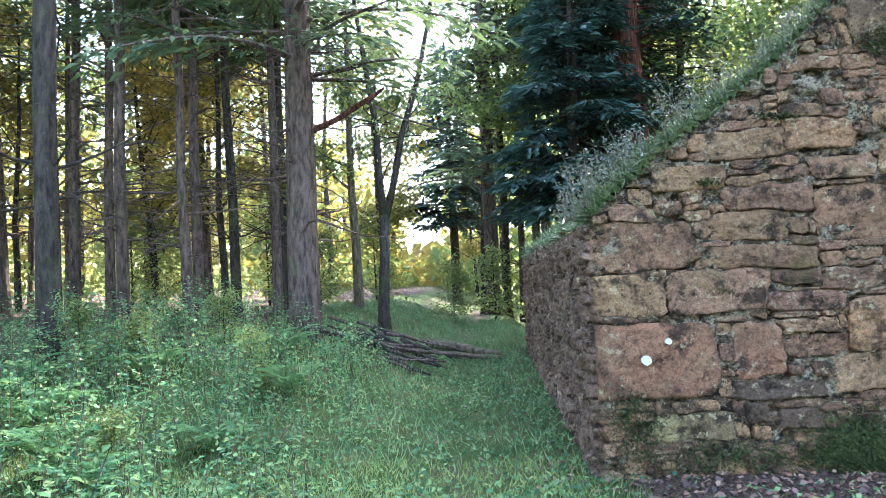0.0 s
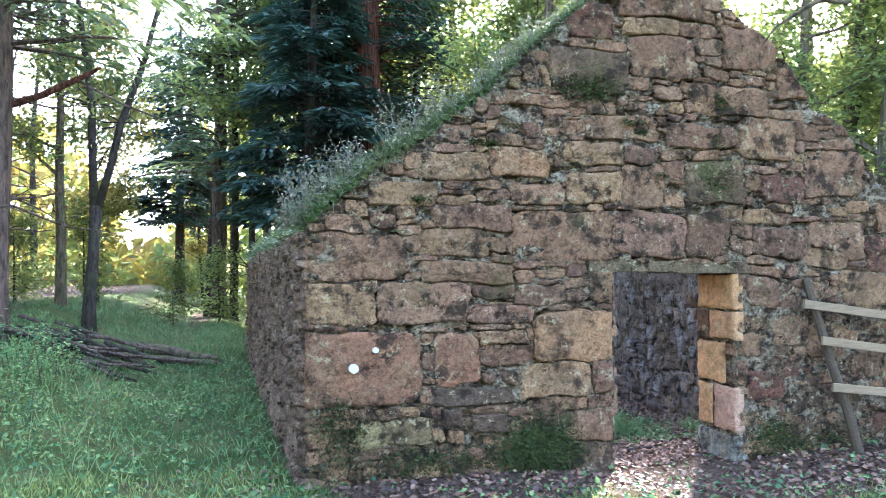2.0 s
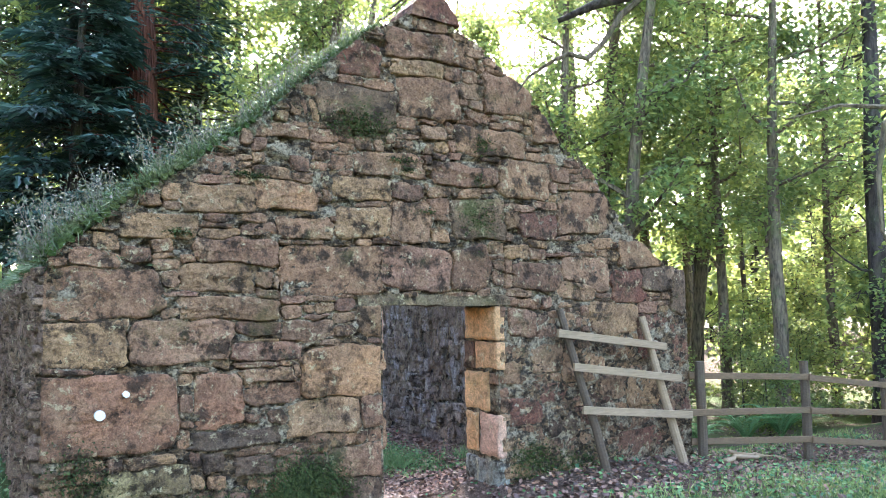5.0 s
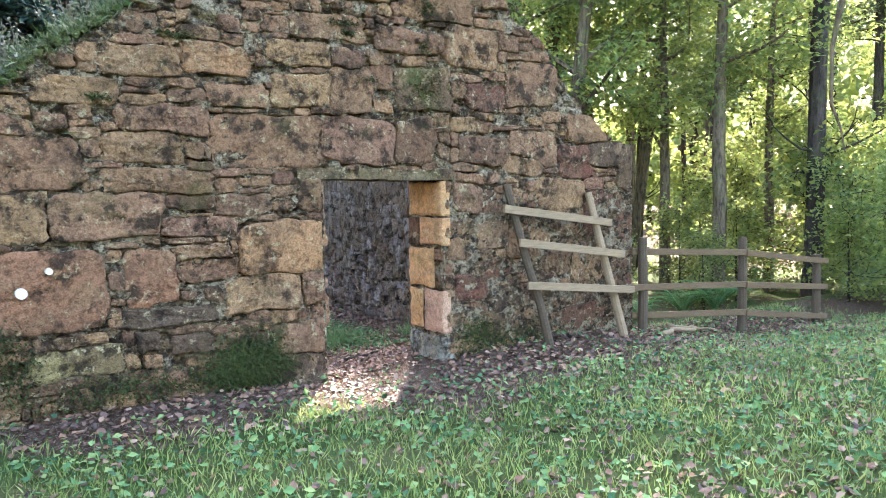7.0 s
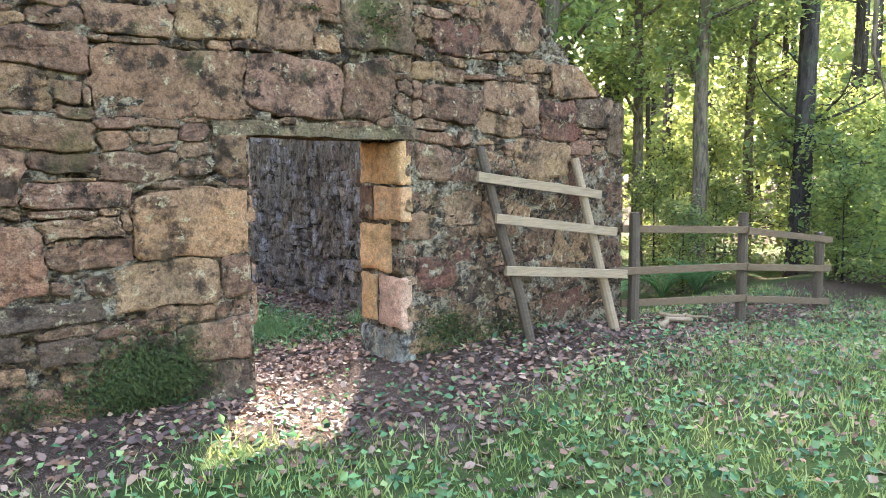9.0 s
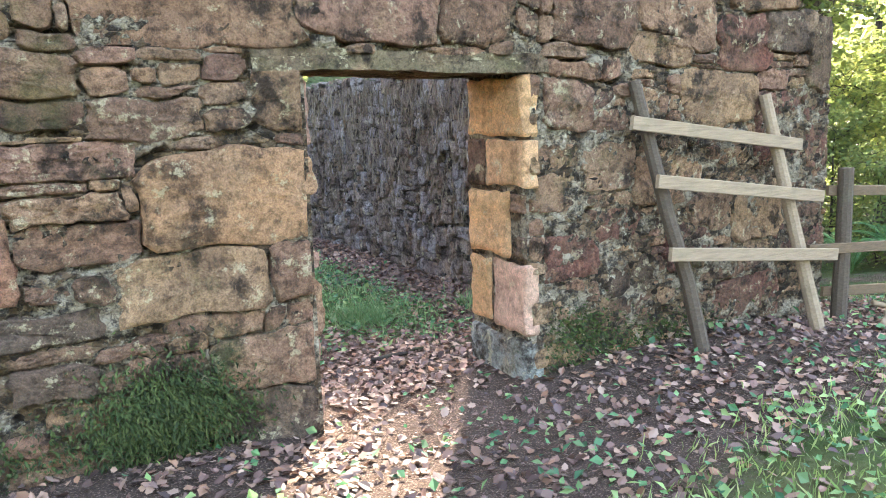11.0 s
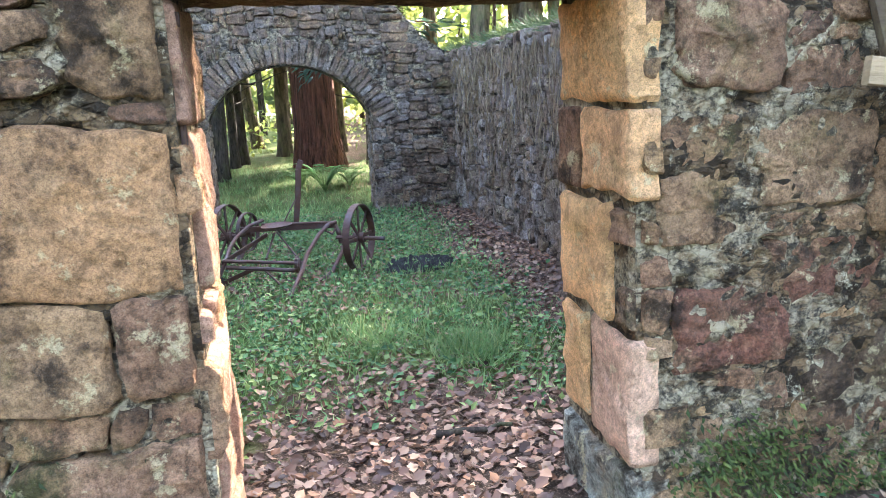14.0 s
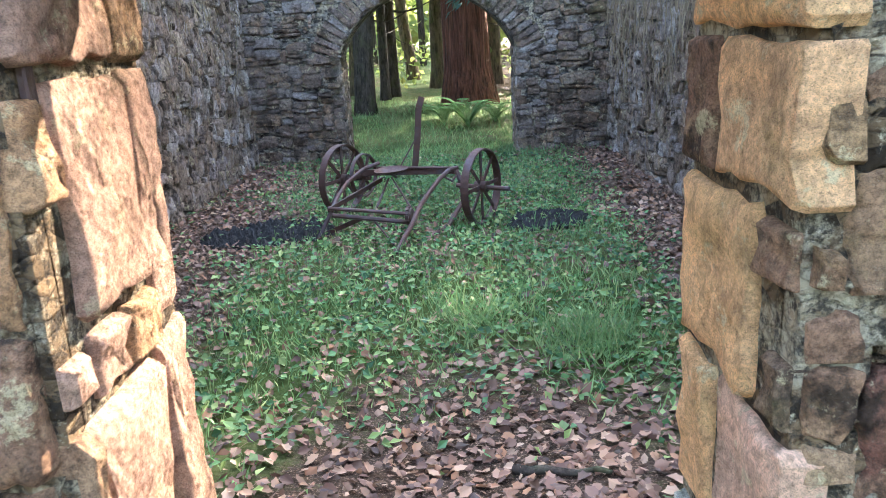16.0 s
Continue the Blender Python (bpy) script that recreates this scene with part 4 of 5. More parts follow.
for x, y, sc in ((12.6, 13.5, 1.0), (8.5, 18.9, 1), (14.5, 11.2, 0.9), (15.0, 16.4, 1), (16.2, 13.8, 1), (9.2, 20.5, 1.1), (16.0, 9.6, 0.8), (10.4, 22.6, 1.25), (16.6, 18.6, 1.3), (12.2, 26.0, 1.4), (7.7, 19.6, 1.3), (6.2, 31, 1.3), (8.5, 35, 1.3), (3.5, 35, 1.3), (10.5, 38, 1.3), (17.5, 15.6, 1.0)):
    plant(near_beech if sc in (1, 1.3) else near_birch, x, y, scale=sc)
for x, y, sc in ((13.4, 6.6, 0.5), (14.2, 9.2, 0.6), (17.5, 6.4, 0.8), (18.2, 11.8, 0.9), (-6.8, 8.8, 0.4), (-1.0, 24.5, 0.6), (0.3, 26, 0.7), (-4.5, 21, 0.7), (-6.5, 23, 0.9), (-8.8, 20.5, 0.8), (-10.5, 22.5, 0.9), (-12.8, 17, 0.8), (-3.4, 24, 0.8), (-11.5, 13.2, 0.6)):
    plant(bush, x, y, scale=sc)
for x, y, sc in ((-1.4, 38, 1),):
    plant(fir, x, y, scale=sc)

for k in range(10):
    x, y = rng.uniform(12.5, 24), rng.uniform(6.5, 22)
    if abs((x - 4.4) * 0.788 - (y - 8) * 0.616) > 2.2:
        plant(thin_pine, x, y, scale=rng.uniform(0.6, 1.2))
count = 0
while count < 105:
    t, d = rng.uniform(0, 2 * math.pi), rng.uniform(15, 52)
    x, y = 3 + d * math.sin(t), 8 + d * math.cos(t)
    if (x > 11 and abs(y - 2) < 5) or (y < -3 and (rng.random() < 0.7 or abs(x - 3) < 14)):
        if y < -3:
            count += 0.34
        continue
    head = math.degrees(math.atan2(x, y))
    if abs((x - 4) * 0.788 - (y - 20) * 0.616) < 3.5 and y > 18 and x > 2 and d < 40:
        continue
    if abs((x - 4.5) * 0.804 - (y - 8.2) * 0.595) < 3.2 and x > 4.5 and d < 30:
        continue
    if 1.0 < x < 8.0 and 18 < y < 50:
        continue
    if 35 < head < 70 and d < 30:
        continue
    if abs(head + 4.5) < 2.4 or (abs(x - 2 - 0.12 * y) < 6 and y > 0 and d < 24):
        continue
    if head > 8:
        kind = (beech, birch, maple, thin_pine, thin_pine, thin_spruce)[rng.integers(6)]
    else:
        kind = (thin_spruce, thin_pine, thin_spruce, maple, bush, birch)[rng.integers(6)]
    plant(kind, x, y, scale=rng.uniform(0.85, 1.35))
    count += 1

# tall crowns beyond the end wall
for x, y, sc in ((16.2, 26.0, 0.85), (14.2, 25.5, 0.85), (19.0, 29.0, 0.95), (20.0, 30.5, 1.35), (17.2, 31.5, 1.4), (1.9, 29.0, 1.3), (4.3, 30.5, 1.4), (7.3, 29.0, 1.3), (9.6, 31.0, 1.45), (6.0, 33.5, 1.5), (11.8, 29.0, 1.35)):
    plant(beech if sc > 1.32 else birch, x, y, scale=sc)
for x, y, sc in ((-8.8, 20.4, 0.9), (-12.5, 20.0, 0.9)):
    plant(maple, x, y, scale=sc)
plant(spruce, 0.3, 30.0, scale=1.1)
plant(near_birch, 13.6, 9.2, scale=1.02)
plant(thin_pine, 14.8, 8.0, scale=1.3)
for x, y, sc in ((12.7, 5.3, 0.62), (13.8, 5.7, 0.75), (14.6, 7.2, 0.7), (12.6, 8.8, 0.45), (16.2, 7.2, 0.9), (17.0, 9.2, 1.0), (14.0, 10.4, 0.6), (18.6, 8.4, 1.0), (15.6, 11.0, 0.8), (19.0, 12.5, 1.1), (12.4, 11.0, 0.5)):
    plant(bush, x, y, scale=sc)
for x, y, sc in ((-4.4, 9.6, 0.26), (-2.9, 9.4, 0.22), (-5.6, 10.4, 0.28), (-4.0, 11.6, 0.26), (-3.3, 6.6, 0.18)):
    plant(bush, x, y, scale=sc)


def forked_tree():
    """A dark leaning tree that parts into two stems, with thin twigs and loose leaves."""
    root = thing("forked_tree", pose(-2.25, 17.0, float(ground_z(-2.25, 17.0))), "dark forked broadleaf tree with crooked bare stems", "tree")
    child("trunk", Shape().tube([(0, 0, -0.4), (0.0, 0, 0.5), (0.06, 0, 1.5), (0.10, 0, 2.5)], [0.19, 0.13, 0.11, 0.11], 10, wob=0.06), BARK_DARK, root, smooth=True)
    ls, cs, at = Shape(), Shape(), []
    for pts in ([(0.08, 0, 2.3), (0.0, 0.1, 3.4), (-0.05, 0.2, 4.6), (-0.25, 0.3, 6.0), (-0.5, 0.2, 8.0), (-0.6, 0, 10.0)], [(0.10, 0, 2.35), (0.35, 0, 3.3), (0.55, -0.1, 4.2), (0.95, -0.1, 5.4), (1.3, 0, 7.0), (1.5, 0, 9.5)]):
        child("stem", Shape().tube(pts, [0.09, 0.08, 0.07, 0.06, 0.045, 0.015], 8, wob=0.08), BARK_DARK, root, smooth=True)
        for p in pts[2:]:
            for _ in range(7):
                q = limb(ls, p, rng.normal(size=3) * (1, 1, 0.4) + (0, 0, 0.5), rng.uniform(0.6, 1.8), 0.02, 5, 0.22, 0.02, 4)
                at += [np.array(e) + rng.normal(size=(5, 3)) * 0.2 for e in q[3:]]
    at = np.concatenate(at)
    cs.leaves(at, rng.uniform(0.06, 0.13, len(at)), rng.uniform(0.04, 0.08, len(at)), rng.normal(size=(len(at), 3)))
    child("branchwork", ls, BARK_DARK, root)["kind"] = "stuff"
    child("crown", cs, BROADLEAF, root)


forked_tree()

# a broken reddish limb on the big spruce
q = spruce.matrix_basis.inverted()
child("limb", Shape().tube([q @ Vector(c) for c in ((-3.0, 13.2, 4.2), (-2.4, 12.9, 4.35), (-1.7, 12.6, 4.65), (-1.5, 12.5, 4.75))], [0.07, 0.055, 0.045, 0.015], 8, wob=0.1), BARK_RED, spruce, "broken red-brown limb")
child("limb", Shape().tube([q @ Vector(c) for c in ((-1.9, 12.7, 4.6), (-1.2, 12.4, 4.2), (-0.6, 12.2, 3.95), (-0.1, 12.1, 4.1))], [0.025, 0.018, 0.013, 0.005], 6, wob=0.1), BARK, spruce)


rng = np.random.default_rng(9)


# ---- the hay machine inside the ruin ----
def near_point(x, y, z):
    """Brings a point 5 per cent nearer to the doorway."""
    return (4.56 + 0.95 * (x - 4.56), 5.31 + 0.95 * (y - 5.31), max(-0.47, 1.31 + 0.95 * (z - 1.31)))


def wheel(root, at, radius, turn, spokes=8, wide=0.075):
    w = child("wheel", Shape().tube([(-0.06, 0, 0), (0.06, 0, 0)], [0.055, 0.055], 12), RUST, root, "rusted iron hub")
    w.matrix_basis = pose(*at, 0, 0, turn)
    n, rim = 40, Shape()
    for r in (radius, radius - 0.012):
        for x in (-wide / 2, wide / 2):
            rim.v += [(x, r * math.cos(2 * math.pi * k / n), r * math.sin(2 * math.pi * k / n)) for k in range(n)]
    for k in range(n):
        j = (k + 1) % n
        rim.f += [(k, j, n + j, n + k), (2 * n + k, 3 * n + k, 3 * n + j, 2 * n + j), (k, 2 * n + k, 2 * n + j, j), (n + k, n + j, 3 * n + j, 3 * n + k)]
    child("rim", rim, RUST, w)
    for k in range(spokes):
        t = 2 * math.pi * k / spokes
        child("spoke", Shape().bar((0.0, 0.04 * math.cos(t), 0.04 * math.sin(t)), (0.0, (radius - 0.006) * math.cos(t), (radius - 0.006) * math.sin(t)), 0.035, 0.012, (1, 0, 0)), RUST, w)
    return w


def hay_machine():
    root = thing("hay_machine", Matrix(), "rusted iron horse-drawn hay machine standing on grass", "farm machine")
    wheel(root, (3.45, 13.22, -0.12), 0.36, -29)
    wheel(root, (4.85, 12.50, -0.13), 0.36, -29)
    wheel(root, (3.68, 13.12, -0.07), 0.22, -29, 6, 0.04)
    N = near_point

    def rod(name, pts, r, flat=False):
        s = Shape()
        if flat:
            for p, q in zip(pts, pts[1:]):
                s.bar(p, q, r, 2.6 * r)
        else:
            s.tube(pts, [r] * len(pts), 8)
        child(name, s, RUST, root)

    rod("axle", [(3.40, 13.25, -0.12), (3.75, 13.07, -0.10)], 0.022)
    rod("axle", [(4.62, 12.62, -0.13), (5.10, 12.37, -0.14)], 0.022)
    rod("crossbar", [N(3.55, 13.5, -0.11), N(4.62, 13.2, -0.09)], 0.024, True)
    rod("crossbar", [N(3.80, 13.4, -0.05), N(4.60, 13.2, -0.06)], 0.014)
    rod("curved_arm", [N(4.64, 13.2, -0.06), N(4.55, 13.15, -0.07), N(4.44, 13.0, -0.14), N(4.34, 12.8, -0.23), N(4.26, 12.6, -0.30), N(4.18, 12.2, -0.40), (4.07, 11.50, -0.46)], 0.022)
    rod("curved_arm", [N(3.82, 13.4, 0.0), N(3.66, 13.3, -0.04), N(3.52, 13.05, -0.12), N(3.45, 12.8, -0.2), N(3.42, 12.5, -0.28), (3.34, 12.05, -0.46)], 0.020)
    rod("brace", [N(3.85, 13.2, -0.14), N(3.40, 12.4, -0.26)], 0.017, True)
    rod("rake_bar", [N(3.40, 12.4, -0.24), N(4.12, 12.4, -0.33)], 0.017)
    rod("rake_bar", [N(3.43, 12.4, -0.31), N(4.12, 12.4, -0.41)], 0.021)
    rod("brace", [(3.35, 12.20, -0.45), N(3.71, 12.5, -0.37)], 0.016, True)
    rod("stay", [N(3.97, 13.0, -0.09), N(4.21, 12.5, -0.37)], 0.009)
    rod("stay", [N(3.94, 13.0, -0.10), N(3.83, 12.7, -0.32)], 0.011)
    rod("stay", [N(3.80, 12.5, -0.39), (4.08, 11.65, -0.46)], 0.009)
    rod("stay", [N(4.21, 13.35, 0.22), N(4.05, 13.2, -0.02)], 0.007)
    rod("lever", [N(4.19, 13.4, -0.10), N(4.24, 13.4, 0.25), N(4.27, 13.4, 0.55), N(4.31, 13.4, 0.66)], 0.024, True)
    rod("chain", [N(4.62, 13.2, -0.08), N(4.66, 13.15, -0.18), N(4.68, 13.15, -0.30)], 0.026)
    rod("leg", [N(4.70, 13.1, -0.36), (4.52, 12.30, -0.44), (4.40, 12.10, -0.47)], 0.024)
    rod("hook", [N(4.50, 13.1, -0.13), N(4.58, 13.05, -0.17), N(4.62, 13.1, -0.12)], 0.012)
    gear = Shape()
    for k in range(12):
        t = 2 * math.pi * k / 12
        gear.bar((0, 0, 0), (0.0, 0.085 * math.cos(t), 0.085 * math.sin(t)), 0.03, 0.03, (1, 0, 0))
    g = child("gear", gear.tube([(-0.02, 0, 0), (0.03, 0, 0)], [0.065, 0.065], 14), RUST, root)
    g.matrix_basis = pose(*N(4.15, 12.4, -0.35), 0, 0, -10)
    seat = Shape()
    n = 18
    for r, z in ((0.02, -0.02), (0.10, -0.012), (0.155, 0.012), (0.165, 0.022)):
        seat.v += [(r * math.cos(2 * math.pi * k / n), r * (0.8 + 0.1 * math.sin(2 * math.pi * k / n)) * math.sin(2 * math.pi * k / n), z) for k in range(n)]
    for j in range(3):
        seat.f += [(j * n + k, j * n + (k + 1) % n, (j + 1) * n + (k + 1) % n, (j + 1) * n + k) for k in range(n)]
    st = child("seat", seat, RUST, root, "dished iron pan seat", True)
    st.matrix_basis = pose(*N(3.97, 13.0, -0.03), 4, -3, 10)
    rod("seat_post", [N(3.97, 13.0, -0.05), N(4.0, 13.2, -0.12)], 0.016)


hay_machine()


# ---- the wooden hurdle against the wall, and the fence ----
def hurdle():
    root = thing("wooden_hurdle", Matrix(), "three weathered planks nailed on two leaning poles", "hurdle")
    child("pole", Shape().tube([(6.36, 6.20, -0.50), (6.22, 6.31, 0.30), (6.12, 6.40, 0.75), (5.94, 6.53, 1.60)], [0.055, 0.05, 0.046, 0.04], 10, wob=0.06), POLE, root)
    child("pole", Shape().tube([(7.50, 6.13, -0.55), (7.40, 6.26, 0.10), (7.31, 6.38, 0.70), (7.20, 6.54, 1.50)], [0.056, 0.05, 0.046, 0.04], 10, wob=0.06), PLANK, root)
    for (x0, y0, z0), (x1, y1, z1) in (((5.80, 6.40, 1.345), (7.46, 6.42, 1.14)), ((5.94, 6.32, 0.985), (7.52, 6.27, 0.775)), ((6.0, 6.26, 0.53), (7.58, 6.18, 0.36))):
        child("plank", Shape().bar((x0, y0, z0), (x1, y1, z1), 0.03, 0.085, bevel=0.15), PLANK, root)


def post_fence():
    root = thing("fence", Matrix(), "weathered post and rail timber fence", "fence")
    for x, y, top in ((8.02, 6.42, 0.94), (9.68, 6.14, 0.88), (11.13, 5.92, 0.58)):
        z = float(ground_z(x, y))
        child("post", Shape().tube([(x, y, z - 0.3), (x + 0.01, y, 0.3), (x, y, top)], [0.062, 0.058, 0.055], 10, wob=0.05), POLE, root)
    for z0, z1 in ((0.79, 0.50), (0.37, 0.14), (0.0, -0.28)):
        xe = 7.63 if z0 == 0.37 else 7.92
        child("rail", Shape().bar((xe, 6.50 if xe > 7.7 else 6.44, z0 - 0.02), (9.72, 6.07, z0 - 0.11 + 0.0), 0.03, 0.078), RAIL, root)
        child("rail", Shape().bar((9.66, 6.06, z0 - 0.115), (11.25, 5.83, z1 - 0.02), 0.03, 0.078), RAIL, root)


hurdle()
post_fence()


# ---- wood on the ground ----
def branch(name, label, a, b, r, mat, bend=0.06, sides=8, group=""):
    a, b = Vector(a), Vector(b)
    s = Shape()
    pts = [a.lerp(b, k / 6) + Vector(rng.normal(size=3) * (1, 1, 0.3)) * (bend * (b - a).length * 0.5) for k in range(7)]
    for p in pts:
        p.z = max(p.z, float(ground_z(p.x, p.y)) + r * 0.3)
    s.tube(pts, [r * (1 - 0.09 * k) for k in range(7)], sides, wob=0.1)
    ob = part(name, s, mat, None, "", True)
    return tagged(ob, label, "branch", group)


def on(x, y, h=0.0):
    return (x, y, float(ground_z(x, y)) + h)


for k in range(22):
    x, y = rng.uniform(-2.5, -0.9), rng.uniform(13.0, 15.5)
    t = rng.uniform(-0.7, 0.7)
    d = rng.uniform(0.5, 1.1)
    branch("cut_branch", "bare cut branch in a brushwood pile", on(x - d * math.cos(t), y - d * math.sin(t), rng.uniform(0, 0.4)), on(x + d * math.cos(t), y + d * math.sin(t), rng.uniform(0, 0.3)), rng.uniform(0.02, 0.055), BARK if k % 3 else BARK_DARK, group="brushwood pile")
branch("fallen_log", "mossy fallen log on the grass", on(-1.2, 16.4, 0.08), on(0.25, 15.7, 0.06), 0.12, BARK_MOSSY, 0.03)
branch("fallen_log", "mossy fallen log on the grass", on(-0.9, 15.6, 0.05), on(0.3, 15.2, 0.05), 0.08, BARK_MOSSY, 0.03)
branch("fallen_branch", "pale fallen branch lying by the fence", on(7.9, 6.0, 0.04), on(9.3, 6.6, 0.06), 0.035, PLANK, 0.08)
branch("fallen_branch", "pale fallen branch lying by the fence", on(8.5, 6.45, 0.1), on(9.5, 6.35, 0.03), 0.025, PLANK, 0.08)
branch("stick", "short dark stick on fallen leaves", on(4.75, 8.05, 0.02), on(5.1, 7.85, 0.03), 0.022, BARK_DARK, 0.05)

# scars of small fires
for x, y, r in ((2.85, 12.3, 0.6), (5.45, 12.3, 0.36)):
    s = Shape()
    for _ in range(240):
        t, d = rng.uniform(0, 6.283), r * math.sqrt(rng.random())
        q = on(x + d * math.cos(t), y + 0.7 * d * math.sin(t), 0.0)
        w = rng.uniform(0.02, 0.06)
        s.tube([(q[0] - w, q[1], q[2] - 0.01), (q[0], q[1], q[2] + w * 0.8), (q[0] + w, q[1] + w, q[2] - 0.01)], [w * 0.7, w, w * 0.5], 5, wob=0.3)
    tagged(part("ash_heap", s, ASH), "black charred ash on the grass", "ash", kind="stuff")


# ---- iron bracket in the door jamb ----
s = Shape().bar((DOOR_L - 0.01, FRONT + 0.09, 1.22), (DOOR_L - 0.01, FRONT + 0.09, 1.62), 0.035, 0.05, (1, 0, 0))
s.bar((DOOR_L - 0.05, FRONT + 0.09, 1.58), (DOOR_L + 0.03, FRONT + 0.09, 1.58), 0.03, 0.04)
tagged(part("door_bracket", s, RUST), "rusted iron hinge bracket set in stone", "bracket")


# ---- oak limbs over the gable ----
def oak():
    root = thing("oak_tree", pose(12.6, 1.2, float(ground_z(12.6, 1.2))), "old oak with a long crooked overhanging limb", "tree")
    q = lambda *p: tuple(Vector(p) - root.matrix_basis.translation)
    child("trunk", Shape().tube([q(12.6, 1.2, -0.6), q(12.6, 1.2, 0.6), q(12.5, 1.3, 2.5), q(12.2, 1.6, 5.0), q(12.3, 1.5, 9.0)], [0.62, 0.48, 0.42, 0.36, 0.15], 14, wob=0.06), BARK_DARK, root, smooth=True)
    child("limb", Shape().tube([q(12.25, 1.55, 4.7), q(10.2, 2.6, 5.6), q(8.2, 3.6, 5.5), q(7.1, 4.3, 5.02), q(6.64, 4.56, 5.04), q(6.42, 4.85, 4.90), q(6.2, 5.1, 4.99), q(5.98, 5.4, 4.74), q(5.8, 5.65, 4.70), q(5.5, 5.9, 4.55)], [0.24, 0.19, 0.14, 0.12, 0.10, 0.105, 0.08, 0.07, 0.055, 0.025], 10, wob=0.15), BARK_DARK, root, smooth=True)
    child("limb", Shape().tube([q(6.3, 5.0, 4.97), q(5.95, 5.46, 4.55), q(5.80, 5.56, 4.28), q(5.66, 5.66, 4.11), q(5.45, 5.7, 4.14), q(5.29, 5.73, 4.06), q(5.12, 5.93, 3.92), q(5.02, 6.0, 3.75)], [0.04, 0.032, 0.028, 0.026, 0.024, 0.02, 0.014, 0.005], 6, wob=0.2), BARK_MOSSY, root)
    child("limb", Shape().tube([q(8.2, 3.6, 5.5), q(6.8, 4.6, 5.55), q(4.85, 5.6, 5.06), q(4.2, 5.8, 4.95), q(3.95, 5.85, 4.72), q(3.88, 5.85, 4.60), q(3.65, 6.09, 4.38)], [0.10, 0.07, 0.05, 0.045, 0.03, 0.02, 0.008], 7, wob=0.25), BARK_DARK, root)
    child("limb", Shape().tube([q(10.2, 2.6, 5.6), q(9.2, 3.3, 4.6), q(8.45, 3.85, 3.75), q(8.20, 4.12, 3.4), q(8.24, 4.24, 2.9), q(8.28, 4.26, 2.35), q(8.36, 4.2, 2.1), q(8.40, 4.17, 1.86)], [0.09, 0.06, 0.045, 0.035, 0.025, 0.02, 0.014, 0.006], 7, wob=0.25), BARK_MOSSY, root)
    child("limb", Shape().tube([q(8.30, 4.0, 3.55), q(7.9, 4.4, 3.62), q(7.5, 4.75, 3.5)], [0.03, 0.018, 0.006], 6, wob=0.2), BARK_MOSSY, root)
    cs = Shape()
    at = np.concatenate([np.array(q(*c)) + rng.normal(size=(n, 3)) * sp for c, n, sp in (((9.5, 3.6, 6.6), 1500, (1.6, 1.2, 0.7)), ((6.6, 5.2, 6.0), 500, (1.0, 0.8, 0.35)), ((12, 2, 8), 3000, (2.4, 2.0, 1.5)), ((4.2, 5.9, 5.35), 260, (0.7, 0.5, 0.2)))])
    k = len(at)
    cs.leaves(at, rng.uniform(0.06, 0.12, k), rng.uniform(0.04, 0.07, k), rng.normal(size=(k, 3)) + (0, 0, -0.3))
    child("crown", cs, YELLOWLEAF, root)


oak()


# ---- grass, herbs and fallen leaves ----
def scatter(n, x0, x1, y0, y1, keep):
    x, y = rng.uniform(x0, x1, n), rng.uniform(y0, y1, n)
    k = keep(x, y) & ~in_ruin(x, y)
    return x[k], y[k]


def stuff(name, shape, mat, label, category):
    return tagged(part(name, shape, mat), label, category, kind="stuff")


def blades(s, x, y, hi, spread=0.5):
    n = len(x)
    at = np.stack([x, y, ground_z(x, y) - 0.01], 1)
    head = np.stack([rng.normal(size=n) * spread, rng.normal(size=n) * spread, np.ones(n)], 1)
    s.leaves(at, hi, rng.uniform(0.005, 0.011, n), head)


def patchy(x, y, f=1.0):
    return 0.5 + 0.5 * lump(f * x * 1.9 + 5, f * y * 1.9 - 2)


s = Shape()
x, y = scatter(95000, -6, 12.5, 0.9, 7.3, lambda x, y: rng.random(len(x)) > 0.15 + 1.1 * mould(x, y))
blades(s, x, y, rng.uniform(0.04, 0.13, len(x)) * (0.6 + 0.8 * patchy(x, y)))
stuff("grass", s, FRONTGRASS, "short mixed green grass before the ruin", "grass")
def bare(x, y):
    """Worn, leaf-strewn earth inside: along the walls, by the doorway and beside the machine."""
    near_wall = np.exp(-((x - IN_L) / 0.8) ** 2) + np.exp(-((x - IN_R) / 0.75) ** 2)
    door = 1.1 * np.exp(-((x - 4.6) / 1.9) ** 2 - ((y - 7.6) / 1.25) ** 2)
    beside = np.exp(-((x - 3.7) / 1.0) ** 2 - ((y - 12.4) / 1.3) ** 2)
    return np.clip(0.7 * near_wall + door + 0.7 * beside + 0.35 * (patchy(x, y, 1.2) < 0.42), 0, 1)


s = Shape()
x, y = scatter(52000, IN_L, IN_R, 7.2, 17.3, lambda x, y: rng.random(len(x)) > 0.30 + 0.6 * mould(x, y) + 0.55 * bare(x, y) * (y < 16.2))
blades(s, x, y, rng.uniform(0.04, 0.15, len(x)) * (0.5 + patchy(x, y)))
for cx, cy, n in ((5.35, 9.4, 500), (4.7, 9.9, 250), (6.5, 9.2, 200)):
    r = 0.17
    gx, gy = cx + rng.normal(size=n) * r, cy + rng.normal(size=n) * r
    blades(s, gx, gy, rng.uniform(0.14, 0.32, n), 0.7)
stuff("grass", s, GRASS, "green grass growing inside the ruin", "grass")
s = Shape()
